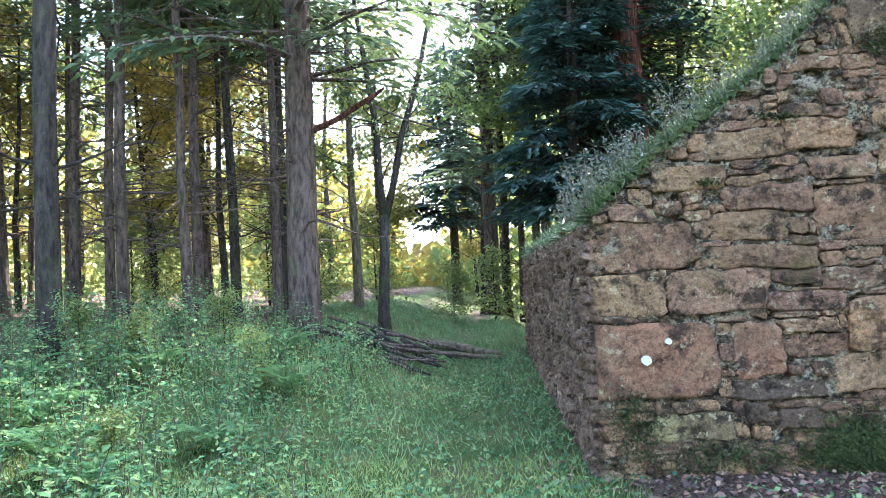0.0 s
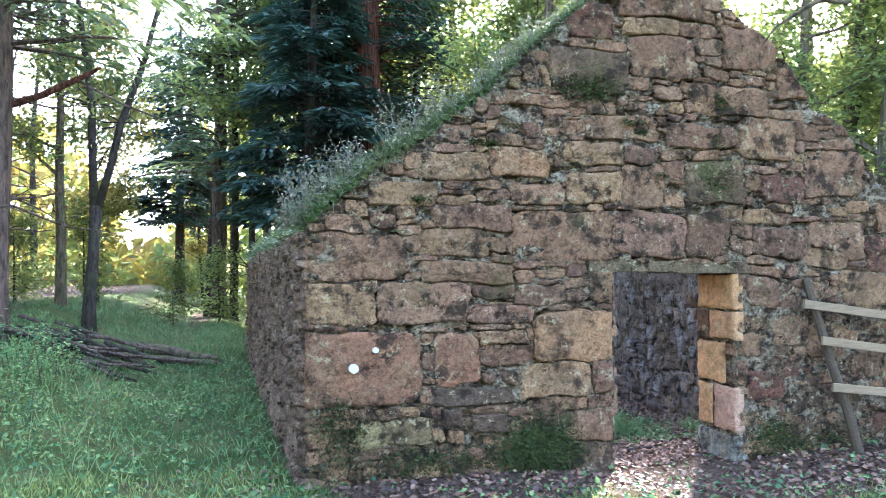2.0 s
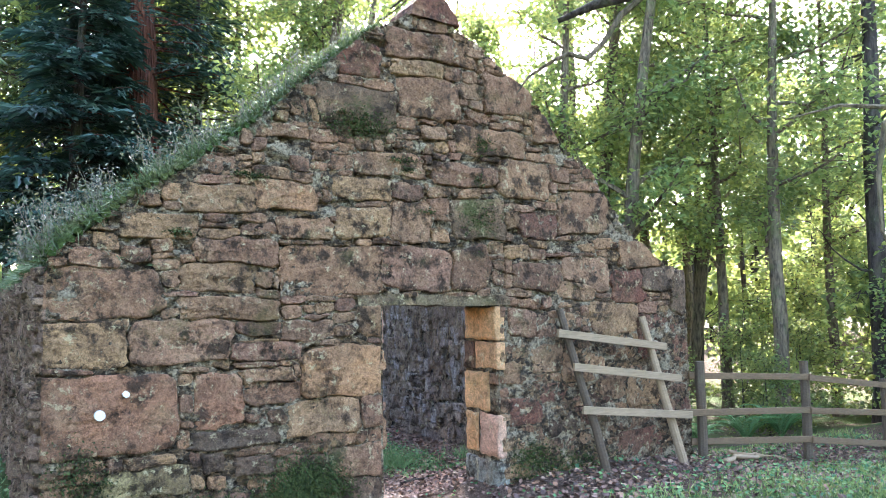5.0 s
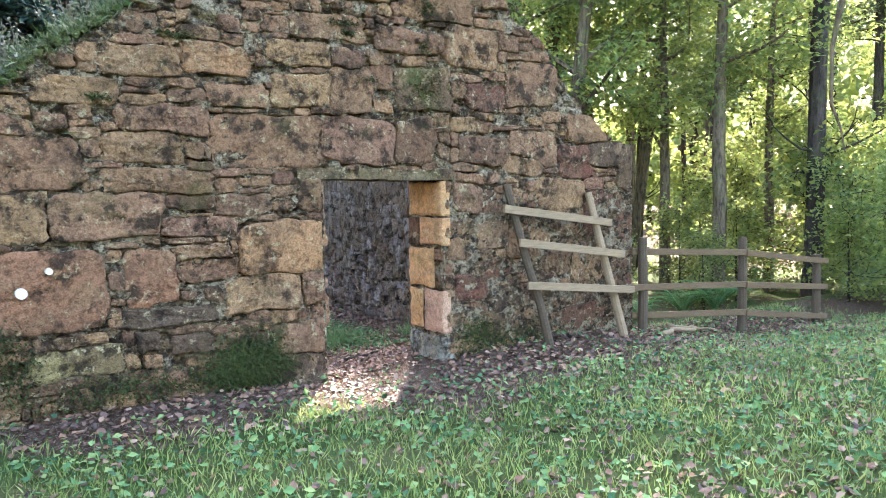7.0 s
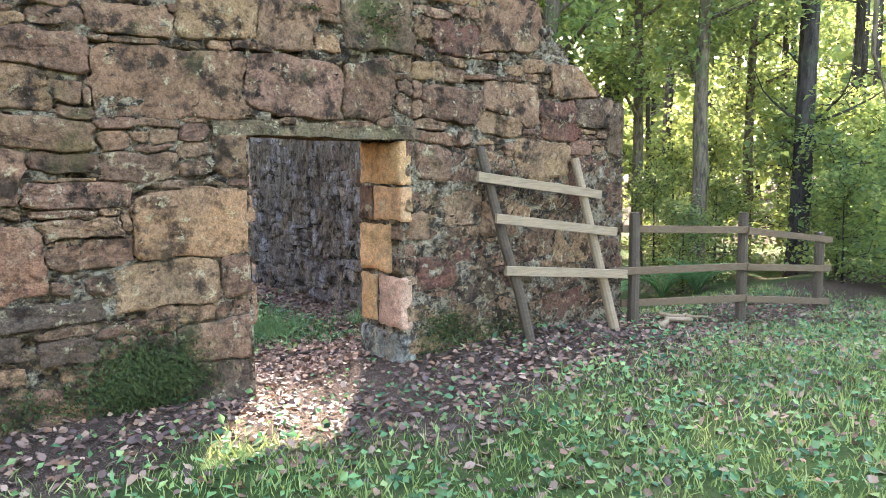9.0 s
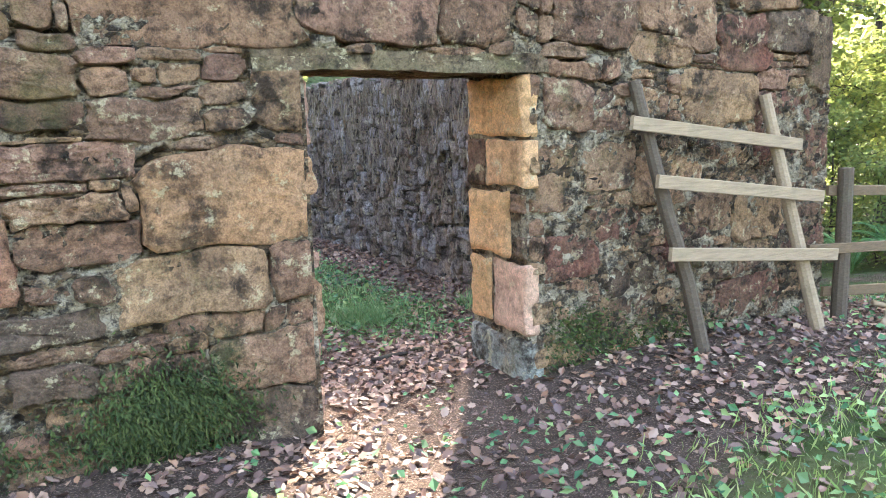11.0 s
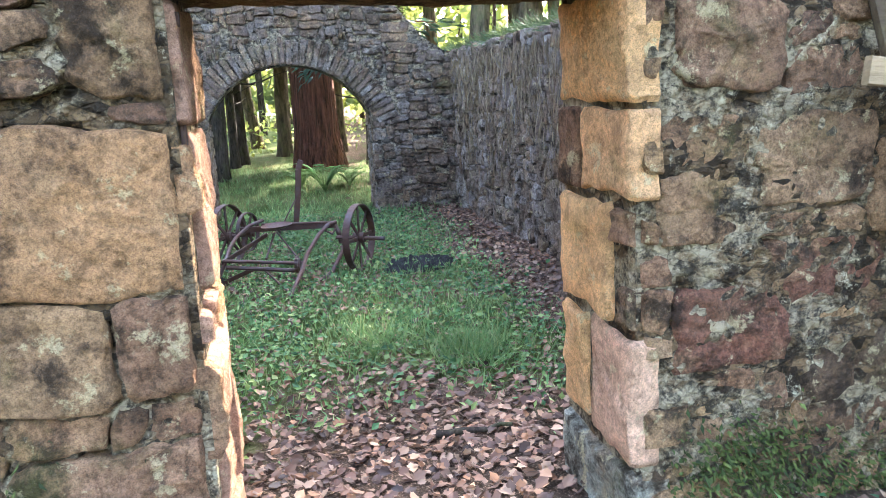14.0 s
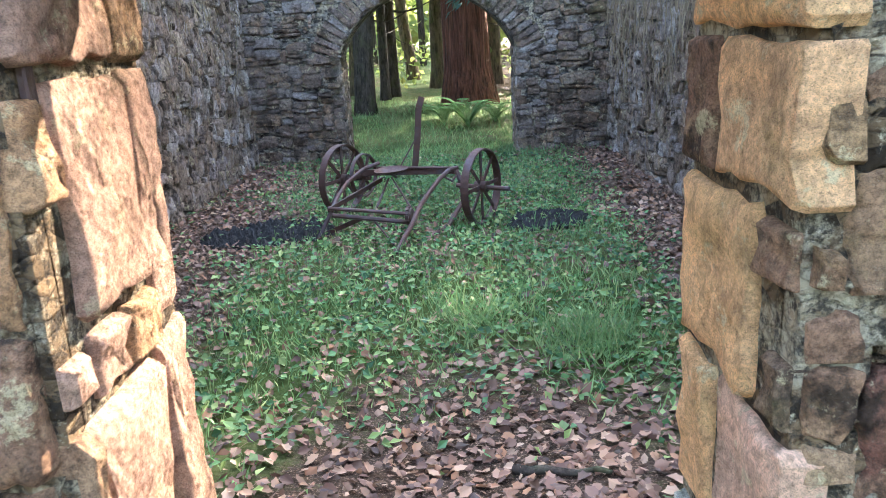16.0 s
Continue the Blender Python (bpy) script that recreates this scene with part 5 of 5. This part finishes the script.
x, y = scatter(60000, -8, 11, 7, 26, lambda x, y: (((x < 0.8) | (y > 17.3)) & (rng.random(len(x)) > 0.2 + mould(x, y))))
blades(s, x, y, rng.uniform(0.08, 0.22, len(x)) * (0.5 + patchy(x, y)), 0.6)
stuff("grass", s, GRASS, "longer green grass along the woodland ride", "grass")

s = Shape()
for n, box, lim in ((46000, (IN_L, IN_R, 7.3, 16.5), 1.15), (15000, (4.5, 12, 1.5, 7), 1.2), (16000, (-4, 5, 1.2, 6.5), 1.0), (16000, (-4, 0.9, 5, 16), 1.2)):
    x, y = scatter(n, *box, lambda x, y: (rng.random(len(x)) < 1.25 * patchy(x, y, 1.4) - 0.15) & (rng.random(len(x)) > mould(x, y) * 0.75 + 0.55 * bare(x, y) * (y > 7.2) * (x > IN_L)))
    n = len(x)
    at = np.stack([x, y, ground_z(x, y) + rng.uniform(0.01, 0.08, n)], 1)
    s.leaves(at, rng.uniform(0.025, 0.075, n), rng.uniform(0.02, 0.055, n), np.stack([rng.normal(size=n), rng.normal(size=n), rng.normal(size=n) * 0.35], 1), rng.normal(size=(n, 3)) * 0.6 + (0, 0, 1))
stuff("ground_herbs", s, HERB, "low creeping green herbs with small leaves", "herbs")


def litter(x, y, lift=0.03):
    """Fallen leaves: lobed, curled, lying every way."""
    n = len(x)
    s = Shape()
    z = ground_z(x, y)
    for k in range(n):
        r = rng.uniform(0.014, 0.036)
        m = pose(x[k], y[k], z[k] + rng.uniform(0.008, lift), rng.normal() * 24, rng.normal() * 24, rng.uniform(0, 360))
        curl = rng.uniform(-0.5, 0.7) * r
        half = ((0.35, -0.60), (0.72, -0.30), (0.62, 0.02), (0.74, 0.42), (0.34, 0.70))
        v = [(0, -r, 0)] + [(hx * r, hy * r, curl * hx) for hx, hy in half] + [(0, 1.2 * r, curl * 0.3)] + [(-hx * r, hy * r, curl * hx) for hx, hy in half[::-1]]
        s.add([tuple(m @ Vector(p)) for p in v], [(0, 1, 2, 3), (0, 3, 4, 5), (0, 5, 6), (0, 6, 7), (0, 7, 8, 9), (0, 9, 10, 11)])
    return s


x, y = scatter(26000, 0.3, 11.5, 2.0, 7.3, lambda x, y: rng.random(len(x)) < 0.22 + 0.7 * mould(x, y) - 0.12 * (x < 3) - 0.6 * np.exp(-((x - 4.6) / 0.65) ** 2 - ((y - 6.2) / 1.2) ** 2))
stuff("fallen_leaves", litter(x, y), DEADLEAF, "dry brown fallen leaves before the wall", "fallen leaves")
x, y = scatter(30000, IN_L, IN_R, 7.0, 16.6, lambda x, y: rng.random(len(x)) < 0.16 + 0.5 * mould(x, y) + 0.5 * bare(x, y))
stuff("fallen_leaves", litter(x, y), DEADLEAF, "dry brown fallen leaves inside the ruin", "fallen leaves")
x, y = scatter(3500, -5, 0.8, 1.5, 17, lambda x, y: rng.random(len(x)) < 0.12 + 0.5 * mould(x, y))
stuff("fallen_leaves", litter(x, y), DEADLEAF, "scattered brown leaves on the grassy ride", "fallen leaves")


# ---- undergrowth on the bank ----
def undergrowth():
    s, st = Shape(), Shape()
    x, y = scatter(1000, -7.5, -0.9, 2.6, 13, lambda x, y: (x < -1.0 - 0.06 * y) & (rng.random(len(x)) < 0.25 + 0.8 * patchy(x, y, 0.5)))
    for px, py in zip(x, y):
        h = rng.uniform(0.2, 0.55) * (1 + 0.7 * float(step(-px, 1.8, 4))) * (0.7 + 0.5 * float(step(py, 3, 7)))
        z = float(ground_z(px, py))
        lean = rng.normal(size=2) * 0.2
        st.tube([(px, py, z), (px + lean[0] * h, py + lean[1] * h, z + h)], [0.006, 0.003], 4, False)
        n = int(22 + 30 * h)
        f = rng.random(n) ** 0.7
        at = np.stack([px + lean[0] * h * f, py + lean[1] * h * f, z + h * f], 1) + rng.normal(size=(n, 3)) * (0.09, 0.09, 0.04)
        s.leaves(at, rng.uniform(0.035, 0.09, n), rng.uniform(0.02, 0.045, n), np.stack([rng.normal(size=n), rng.normal(size=n), -0.3 * np.ones(n)], 1), rng.normal(size=(n, 3)) * 0.5 + (0, 0, 1))
    stuff("undergrowth", s, HERB, "tangled green nettles and brambles on the bank", "undergrowth")
    stuff("undergrowth_stems", st, BARK_MOSSY, "thin brown stems of the undergrowth", "undergrowth")


undergrowth()
s = Shape()
x, y = scatter(5500, -7.5, -0.5, 1.6, 13, lambda x, y: (x < -0.7 - 0.03 * y) & (rng.random(len(x)) < patchy(x, y, 0.8)))
blades(s, x, y, rng.uniform(0.2, 0.5, len(x)), 0.35)
stuff("tall_grass", s, GRASS, "tall green grass on the bank", "grass")


def sapling(x, y, h):
    """A thin weed stalk with a few broad leaves."""
    root = thing("tall_weed", pose(x, y, float(ground_z(x, y))), "thin stalked weed with broad green leaves", "weed", "tall weeds")
    lean = rng.normal(size=2) * 0.22
    at = lambda f: Vector((lean[0] * h * f * f, lean[1] * h * f * f, h * f))
    child("stem", Shape().tube([at(0) - Vector((0, 0, 0.05)), at(0.35), at(0.7), at(1)], [0.007, 0.006, 0.004, 0.002], 6), BARK_DARK, root)
    for k in range(11):
        f = 0.3 + 0.7 * (k + rng.random()) / 11
        t = rng.uniform(0, 6.28)
        d = Vector((math.cos(t), math.sin(t), rng.uniform(-0.3, 0.4)))
        r = rng.uniform(0.05, 0.10)
        side = d.cross(Vector((0, 0, 1))).normalized() * r * 0.36
        p = at(f)
        s = Shape().add([tuple(p + d * 0.005), tuple(p + d * r * 0.6 + side), tuple(p + d * r * 0.6 + Vector((0, 0, 0.008))), tuple(p + d * r * 0.6 - side), tuple(p + d * r * 1.3 + Vector((0, 0, -0.02)))], [(0, 1, 2), (1, 4, 2), (0, 2, 3), (2, 4, 3)])
        child("leaf", s, FERNLEAF, root)


for x, y, h in ((-1.05, 2.9, 0.75), (-1.35, 3.05, 0.85), (-0.75, 2.6, 0.7), (-1.65, 2.9, 0.8), (-1.95, 3.4, 0.9), (-1.2, 3.6, 0.7), (-2.2, 3.1, 0.8)):
    sapling(x, y, h)


def fern(label):
    root = thing("fern", Matrix(), label, "fern")
    for k in range(13):
        t = 2 * math.pi * k / 13 + rng.uniform(-0.2, 0.2)
        ln, up = rng.uniform(0.65, 0.95), rng.uniform(1.2, 1.9)
        s = Shape()
        pts = []
        for j in range(13):
            f = j / 12
            r, z = ln * f * (0.55 + 0.3 * f), ln * up * (f - 0.62 * f * f)
            pts.append(Vector((r * math.cos(t), r * math.sin(t), z)))
        s.tube(pts, [0.006 * (1 - 0.07 * j) for j in range(13)], 4, False)
        at, hd, sz = [], [], []
        for j in range(24):
            f = 0.12 + 0.88 * j / 24
            p = pts[int(f * 12)].lerp(pts[min(12, int(f * 12) + 1)], f * 12 - int(f * 12))
            d = (pts[min(12, int(f * 12) + 1)] - pts[int(f * 12)]).normalized()
            for sg in (-1, 1):
                at.append(p)
                hd.append(Vector((-math.sin(t), math.cos(t), 0)) * sg + d * 0.45)
                sz.append(0.19 * math.sin(math.pi * min(1, 0.12 + 0.9 * f)) * (1.1 - 0.5 * f) + 0.02)
        s.leaves(np.array(at), np.array(sz), 0.035, np.array(hd), np.tile((0.0, 0.0, 1.0), (len(at), 1)))
        child("frond", s, FERNLEAF, root)
    return root


f0 = fern("large green fern with arching fronds")
plant(f0, 4.96, 20.0, first=True)
f0["label"] = "large green fern with arching fronds"
for x, y, sc in ((5.5, 20.5, 0.7), (4.5, 20.4, 0.8), (11.7, 8.6, 0.9), (12.2, 8.3, 1.0), (11.0, 9.0, 0.7), (-3.2, 6.0, 0.8), (-3.8, 6.6, 1.0), (-2.6, 7.2, 0.7), (-4.6, 7.6, 1.1), (-2.4, 9.2, 0.8), (-4.2, 9.4, 0.9), (-2.9, 11.0, 0.8), (-5.6, 8.8, 1), (-1.9, 5.0, 0.6)):
    plant(f0, x, y, scale=sc)


# ---- growth on the walls ----
def wall_top():
    """Turf, hanging grass and dry weeds on the left slope of the gable and on the side walls."""
    s, w, st = Shape(), Shape(), Shape()
    n = 6000
    x = 0.88 + 2.95 * rng.random(n) ** 0.85
    x = x[rng.random(n) < 0.25 + 0.75 * (np.sin(9 * x) * np.sin(23 * x + 1) > -0.2)]
    n = len(x)
    z = np.array([gable_z(v) for v in x])
    y = FRONT - 0.04 + rng.random(n) * 0.6
    at = np.stack([x, y, z - 0.03 + rng.uniform(0, 0.10, n) * (1 - (x - 0.9) / 3.6)], 1)
    hd = np.stack([rng.normal(size=n) * 0.5 - 0.35, -0.55 + rng.normal(size=n) * 0.5, rng.normal(size=n) * 0.7 + 0.25], 1)
    s.leaves(at, rng.uniform(0.06, 0.24, n) * (1.15 - (x - 0.9) / 5), rng.uniform(0.005, 0.011, n), hd)
    for x0, x1, y0, y1, top, k in ((LEFT - 0.03, IN_L, FRONT, BACK + 0.6, 2.0, 9000), (IN_R, RIGHT, FRONT + THICK, BACK + 0.6, 1.95, 9000)):
        px, py = rng.uniform(x0, x1, k), rng.uniform(y0, y1, k)
        at = np.stack([px, py, np.full(k, top) + rng.uniform(-0.04, 0.10, k)], 1)
        s.leaves(at, rng.uniform(0.08, 0.26, k), rng.uniform(0.006, 0.014, k), np.stack([(px - (x0 + x1) / 2) * 1.6 + rng.normal(size=k) * 0.5, rng.normal(size=k) * 0.6, rng.normal(size=k) * 0.6 + 0.35], 1))
    stuff("wall_grass", s, WALLGRASS, "long grass growing along the wall tops", "grass")
    for _ in range(330):
        f = rng.random() ** 1.3
        px = 0.75 + 3.1 * f
        py = FRONT + rng.uniform(0.0, 0.75)
        pz = gable_z(max(0.92, px)) - 0.02
        h = rng.uniform(0.15, 0.8) * (1 - 0.5 * f) * (0.55 + 0.45 * math.sin(11 * px) * math.sin(4.3 * px + 1))
        lean = rng.normal(size=2) * 0.18 + (-0.15, 0)
        st.tube([(px, py, pz), (px + lean[0] * h, py + lean[1] * h, pz + h)], [0.005, 0.002], 3, False)
        k = int(34 * h) + 5
        g = rng.random(k) ** 0.6
        at = np.stack([px + lean[0] * h * g, py + lean[1] * h * g, pz + h * g], 1) + rng.normal(size=(k, 3)) * (0.06, 0.06, 0.03)
        w.leaves(at, rng.uniform(0.02, 0.055, k), rng.uniform(0.012, 0.03, k), rng.normal(size=(k, 3)))
    stuff("dry_weeds", w, WEED, "pale dry willowherb on the gable slope", "weeds")
    stuff("weed_stems", st, WEED, "thin dry stems on the gable slope", "weeds")
    turf = Shape()
    for f in np.linspace(0, 1, 46):
        px = 0.95 + 2.85 * f
        turf.tube([(px, FRONT - 0.03, gable_z(px)), (px, FRONT + 0.3, gable_z(px) + 0.05), (px, FRONT + 0.6, gable_z(px))], [0.03 * (1.3 - f), 0.05 * (1.3 - f), 0.03], 7, wob=0.4)
    stuff("wall_turf", turf, GROUND, "earthy turf clinging to the gable slope", "turf")


def moss():
    s = Shape()
    for cx, cz, rx, rz, n in ((3.05, 0.06, 0.42, 0.22, 1500), (2.1, -0.02, 1.0, 0.16, 1700), (6.0, -0.12, 0.9, 0.18, 1800), (1.18, 0.28, 0.22, 0.34, 1200), (5.55, 0.05, 0.3, 0.15, 800), (3.55, 3.42, 0.38, 0.16, 1300), (4.95, 2.55, 0.25, 0.22, 500), (2.5, 2.83, 0.14, 0.03, 200), (4.05, 3.1, 0.16, 0.03, 150), (5.0, 3.35, 0.12, 0.12, 250), (1.9, 2.3, 0.1, 0.04, 150), (4.1, 3.0, 0.08, 0.03, 100), (4.95, 2.95, 0.07, 0.07, 120), (4.3, 2.6, 0.1, 0.02, 80)):
        x, z = cx + rng.normal(size=n) * rx * 0.5, cz + rng.normal(size=n) * rz * 0.5
        k = (x < DOOR_L - 0.02) | (x > DOOR_R + 0.1) | (z > 1.8)
        x, z = x[k], z[k]
        n = len(x)
        s.leaves(np.stack([x, FRONT - rng.uniform(0.0, 0.05, n), z], 1), rng.uniform(0.015, 0.045, n), rng.uniform(0.008, 0.02, n), np.stack([rng.normal(size=n) * 0.6, -0.5 - rng.random(n), rng.normal(size=n) * 0.6 - 0.3], 1))
    n = 4200
    x, z = 3.02 + rng.normal(size=n) * 0.18, 0.04 + rng.normal(size=n) * 0.13
    k = np.exp(-((x - 3.02) / 0.3) ** 2 - ((z - 0.04) / 0.22) ** 2) * (0.45 + 0.55 * patchy(4 * x, 5 * z))
    s.leaves(np.stack([x, FRONT - 0.02 - 0.13 * k * rng.random(n) ** 0.4, z], 1)[x < DOOR_L - 0.05], rng.uniform(0.02, 0.06, n)[x < DOOR_L - 0.05], 0.014, np.stack([rng.normal(size=n) * 0.6, -0.6 - rng.random(n), rng.normal(size=n) * 0.6 - 0.6], 1)[x < DOOR_L - 0.05])
    stuff("wall_moss", s, MOSSLEAF, "dark green moss cushions on the stones", "moss")
    r = Shape()
    for x0, xs, n in ((IN_R, -1, 2600), (IN_L, 1, 500)):
        y = rng.uniform(7.3, 16.4, n)
        z = 1.9 - rng.random(n) ** 1.5 * 1.5 * (0.4 + 0.6 * np.abs(np.sin(1.7 * y)))
        r.leaves(np.stack([x0 + xs * rng.uniform(0.03, 0.09, n), y, z], 1), rng.uniform(0.10, 0.42, n), rng.uniform(0.006, 0.014, n), np.stack([rng.normal(size=n) * 0.12, rng.normal(size=n) * 0.2, -np.ones(n)], 1))
    stuff("hanging_roots", r, WEED_ROOT, "brown roots and dead grass hanging on the walls", "roots")


WEED_ROOT = leaf_mat("dead_roots", [(0.14, 0.10, 0.065), (0.24, 0.175, 0.11), (0.32, 0.25, 0.16)], 0.1, 0.9)
wall_top()
moss()


# ---- pale lichen discs on the large rose stone ----
m = Nodes("white_lichen")
LICHEN = m.done(m.mix(m.noise(60, 5), (0.45, 0.42, 0.36), (0.68, 0.65, 0.58)), 0.9, m.bump(m.noise(120, 4), 0.004), 0.1)
for x, z, r in ((1.31, 0.83, 0.040), (1.50, 0.98, 0.026)):
    s = Shape()
    n = 12
    s.v = [(x + r * rng.uniform(0.85, 1.1) * math.cos(2 * math.pi * k / n), FRONT - 0.085, z + r * rng.uniform(0.85, 1.1) * math.sin(2 * math.pi * k / n)) for k in range(n)]
    s.v += [(vx, FRONT + 0.0, vz) for vx, _, vz in s.v]
    s.f = [tuple(range(n))] + [(k, k + n, (k + 1) % n + n, (k + 1) % n) for k in range(n)]
    tagged(part("lichen_disc", s, LICHEN), "pale round lichen on rose stone", "lichen", "lichen discs")


# ---- far woods ----
def far_woods():
    s, tr = Shape(), Shape()
    n = 90000
    t = rng.uniform(0, 2 * math.pi, n)
    d = rng.uniform(40, 66, n)
    x, y = 3 + d * np.sin(t), 8 + d * np.cos(t)
    z = rng.random(n) ** 1.25 * (13 + 5 * np.sin(5 * t) + 3 * np.sin(17 * t + 1)) + 0.2
    head = np.degrees(np.arctan2(x, y))
    k = ~((np.abs(head + 4.5) < 1.8) & (z > 3.0)) & ~((y < -10) & (rng.random(n) < 0.7))
    at = np.stack([x, y, z + 0.7], 1)[k]
    n = len(at)
    west = (at[:, 0] < -1.0) & (rng.random(n) < 0.7)
    gold = Shape()
    for shape, pick in ((s, ~west), (gold, west)):
        n = int(pick.sum())
        shape.leaves(at[pick], rng.uniform(0.5, 1.3, n), rng.uniform(0.4, 0.9, n), rng.normal(size=(n, 3)) * (1, 1, 0.6) + (0, 0, -0.2))
    n = 24000
    t = rng.uniform(0, 2 * math.pi, n)
    d = rng.uniform(19, 42, n)
    x, y = 3 + d * np.sin(t), 8 + d * np.cos(t)
    lowz = rng.random(n) * (0.6 + 1.7 * patchy(x, y, 0.2))
    k = (np.abs(np.degrees(np.arctan2(x, y)) + 4.0) > 3.5) & ~((y > 17) & (x > 0.5) & (x < 8) & (y < 30)) & (patchy(x, y, 0.25) > 0.35) & ~((x < 1) & (y < 3))
    at = np.stack([x, y, ground_z(x, y) + lowz], 1)[k]
    n = len(at)
    b = Shape().leaves(at, rng.uniform(0.14, 0.3, n), rng.uniform(0.09, 0.2, n), rng.normal(size=(n, 3)) * (1, 1, 0.6) + (0, 0, -0.2))
    stuff("low_scrub", b, BROADLEAF, "low green scrub between the trees", "scrub")
    stuff("far_woods", s, BROADLEAF, "sunlit green and yellow distant woodland", "woods")
    stuff("far_woods", gold, YELLOWLEAF, "sunlit golden autumn leaves in distant woodland", "woods")
    for _ in range(170):
        t, d = rng.uniform(0, 2 * math.pi), rng.uniform(36, 55)
        x, y = 3 + d * math.sin(t), 8 + d * math.cos(t)
        if abs(math.degrees(math.atan2(x, y)) + 4.5) < 2:
            continue
        z = float(ground_z(x, y))
        tr.tube([(x, y, z - 0.4), (x + rng.normal() * 0.3, y, z + 8), (x + rng.normal() * 0.5, y, z + 18)], [0.2, 0.15, 0.05], 6)
    stuff("far_trunks", tr, BARK_DARK, "dark trunks in the distant woodland", "woods")


far_woods()
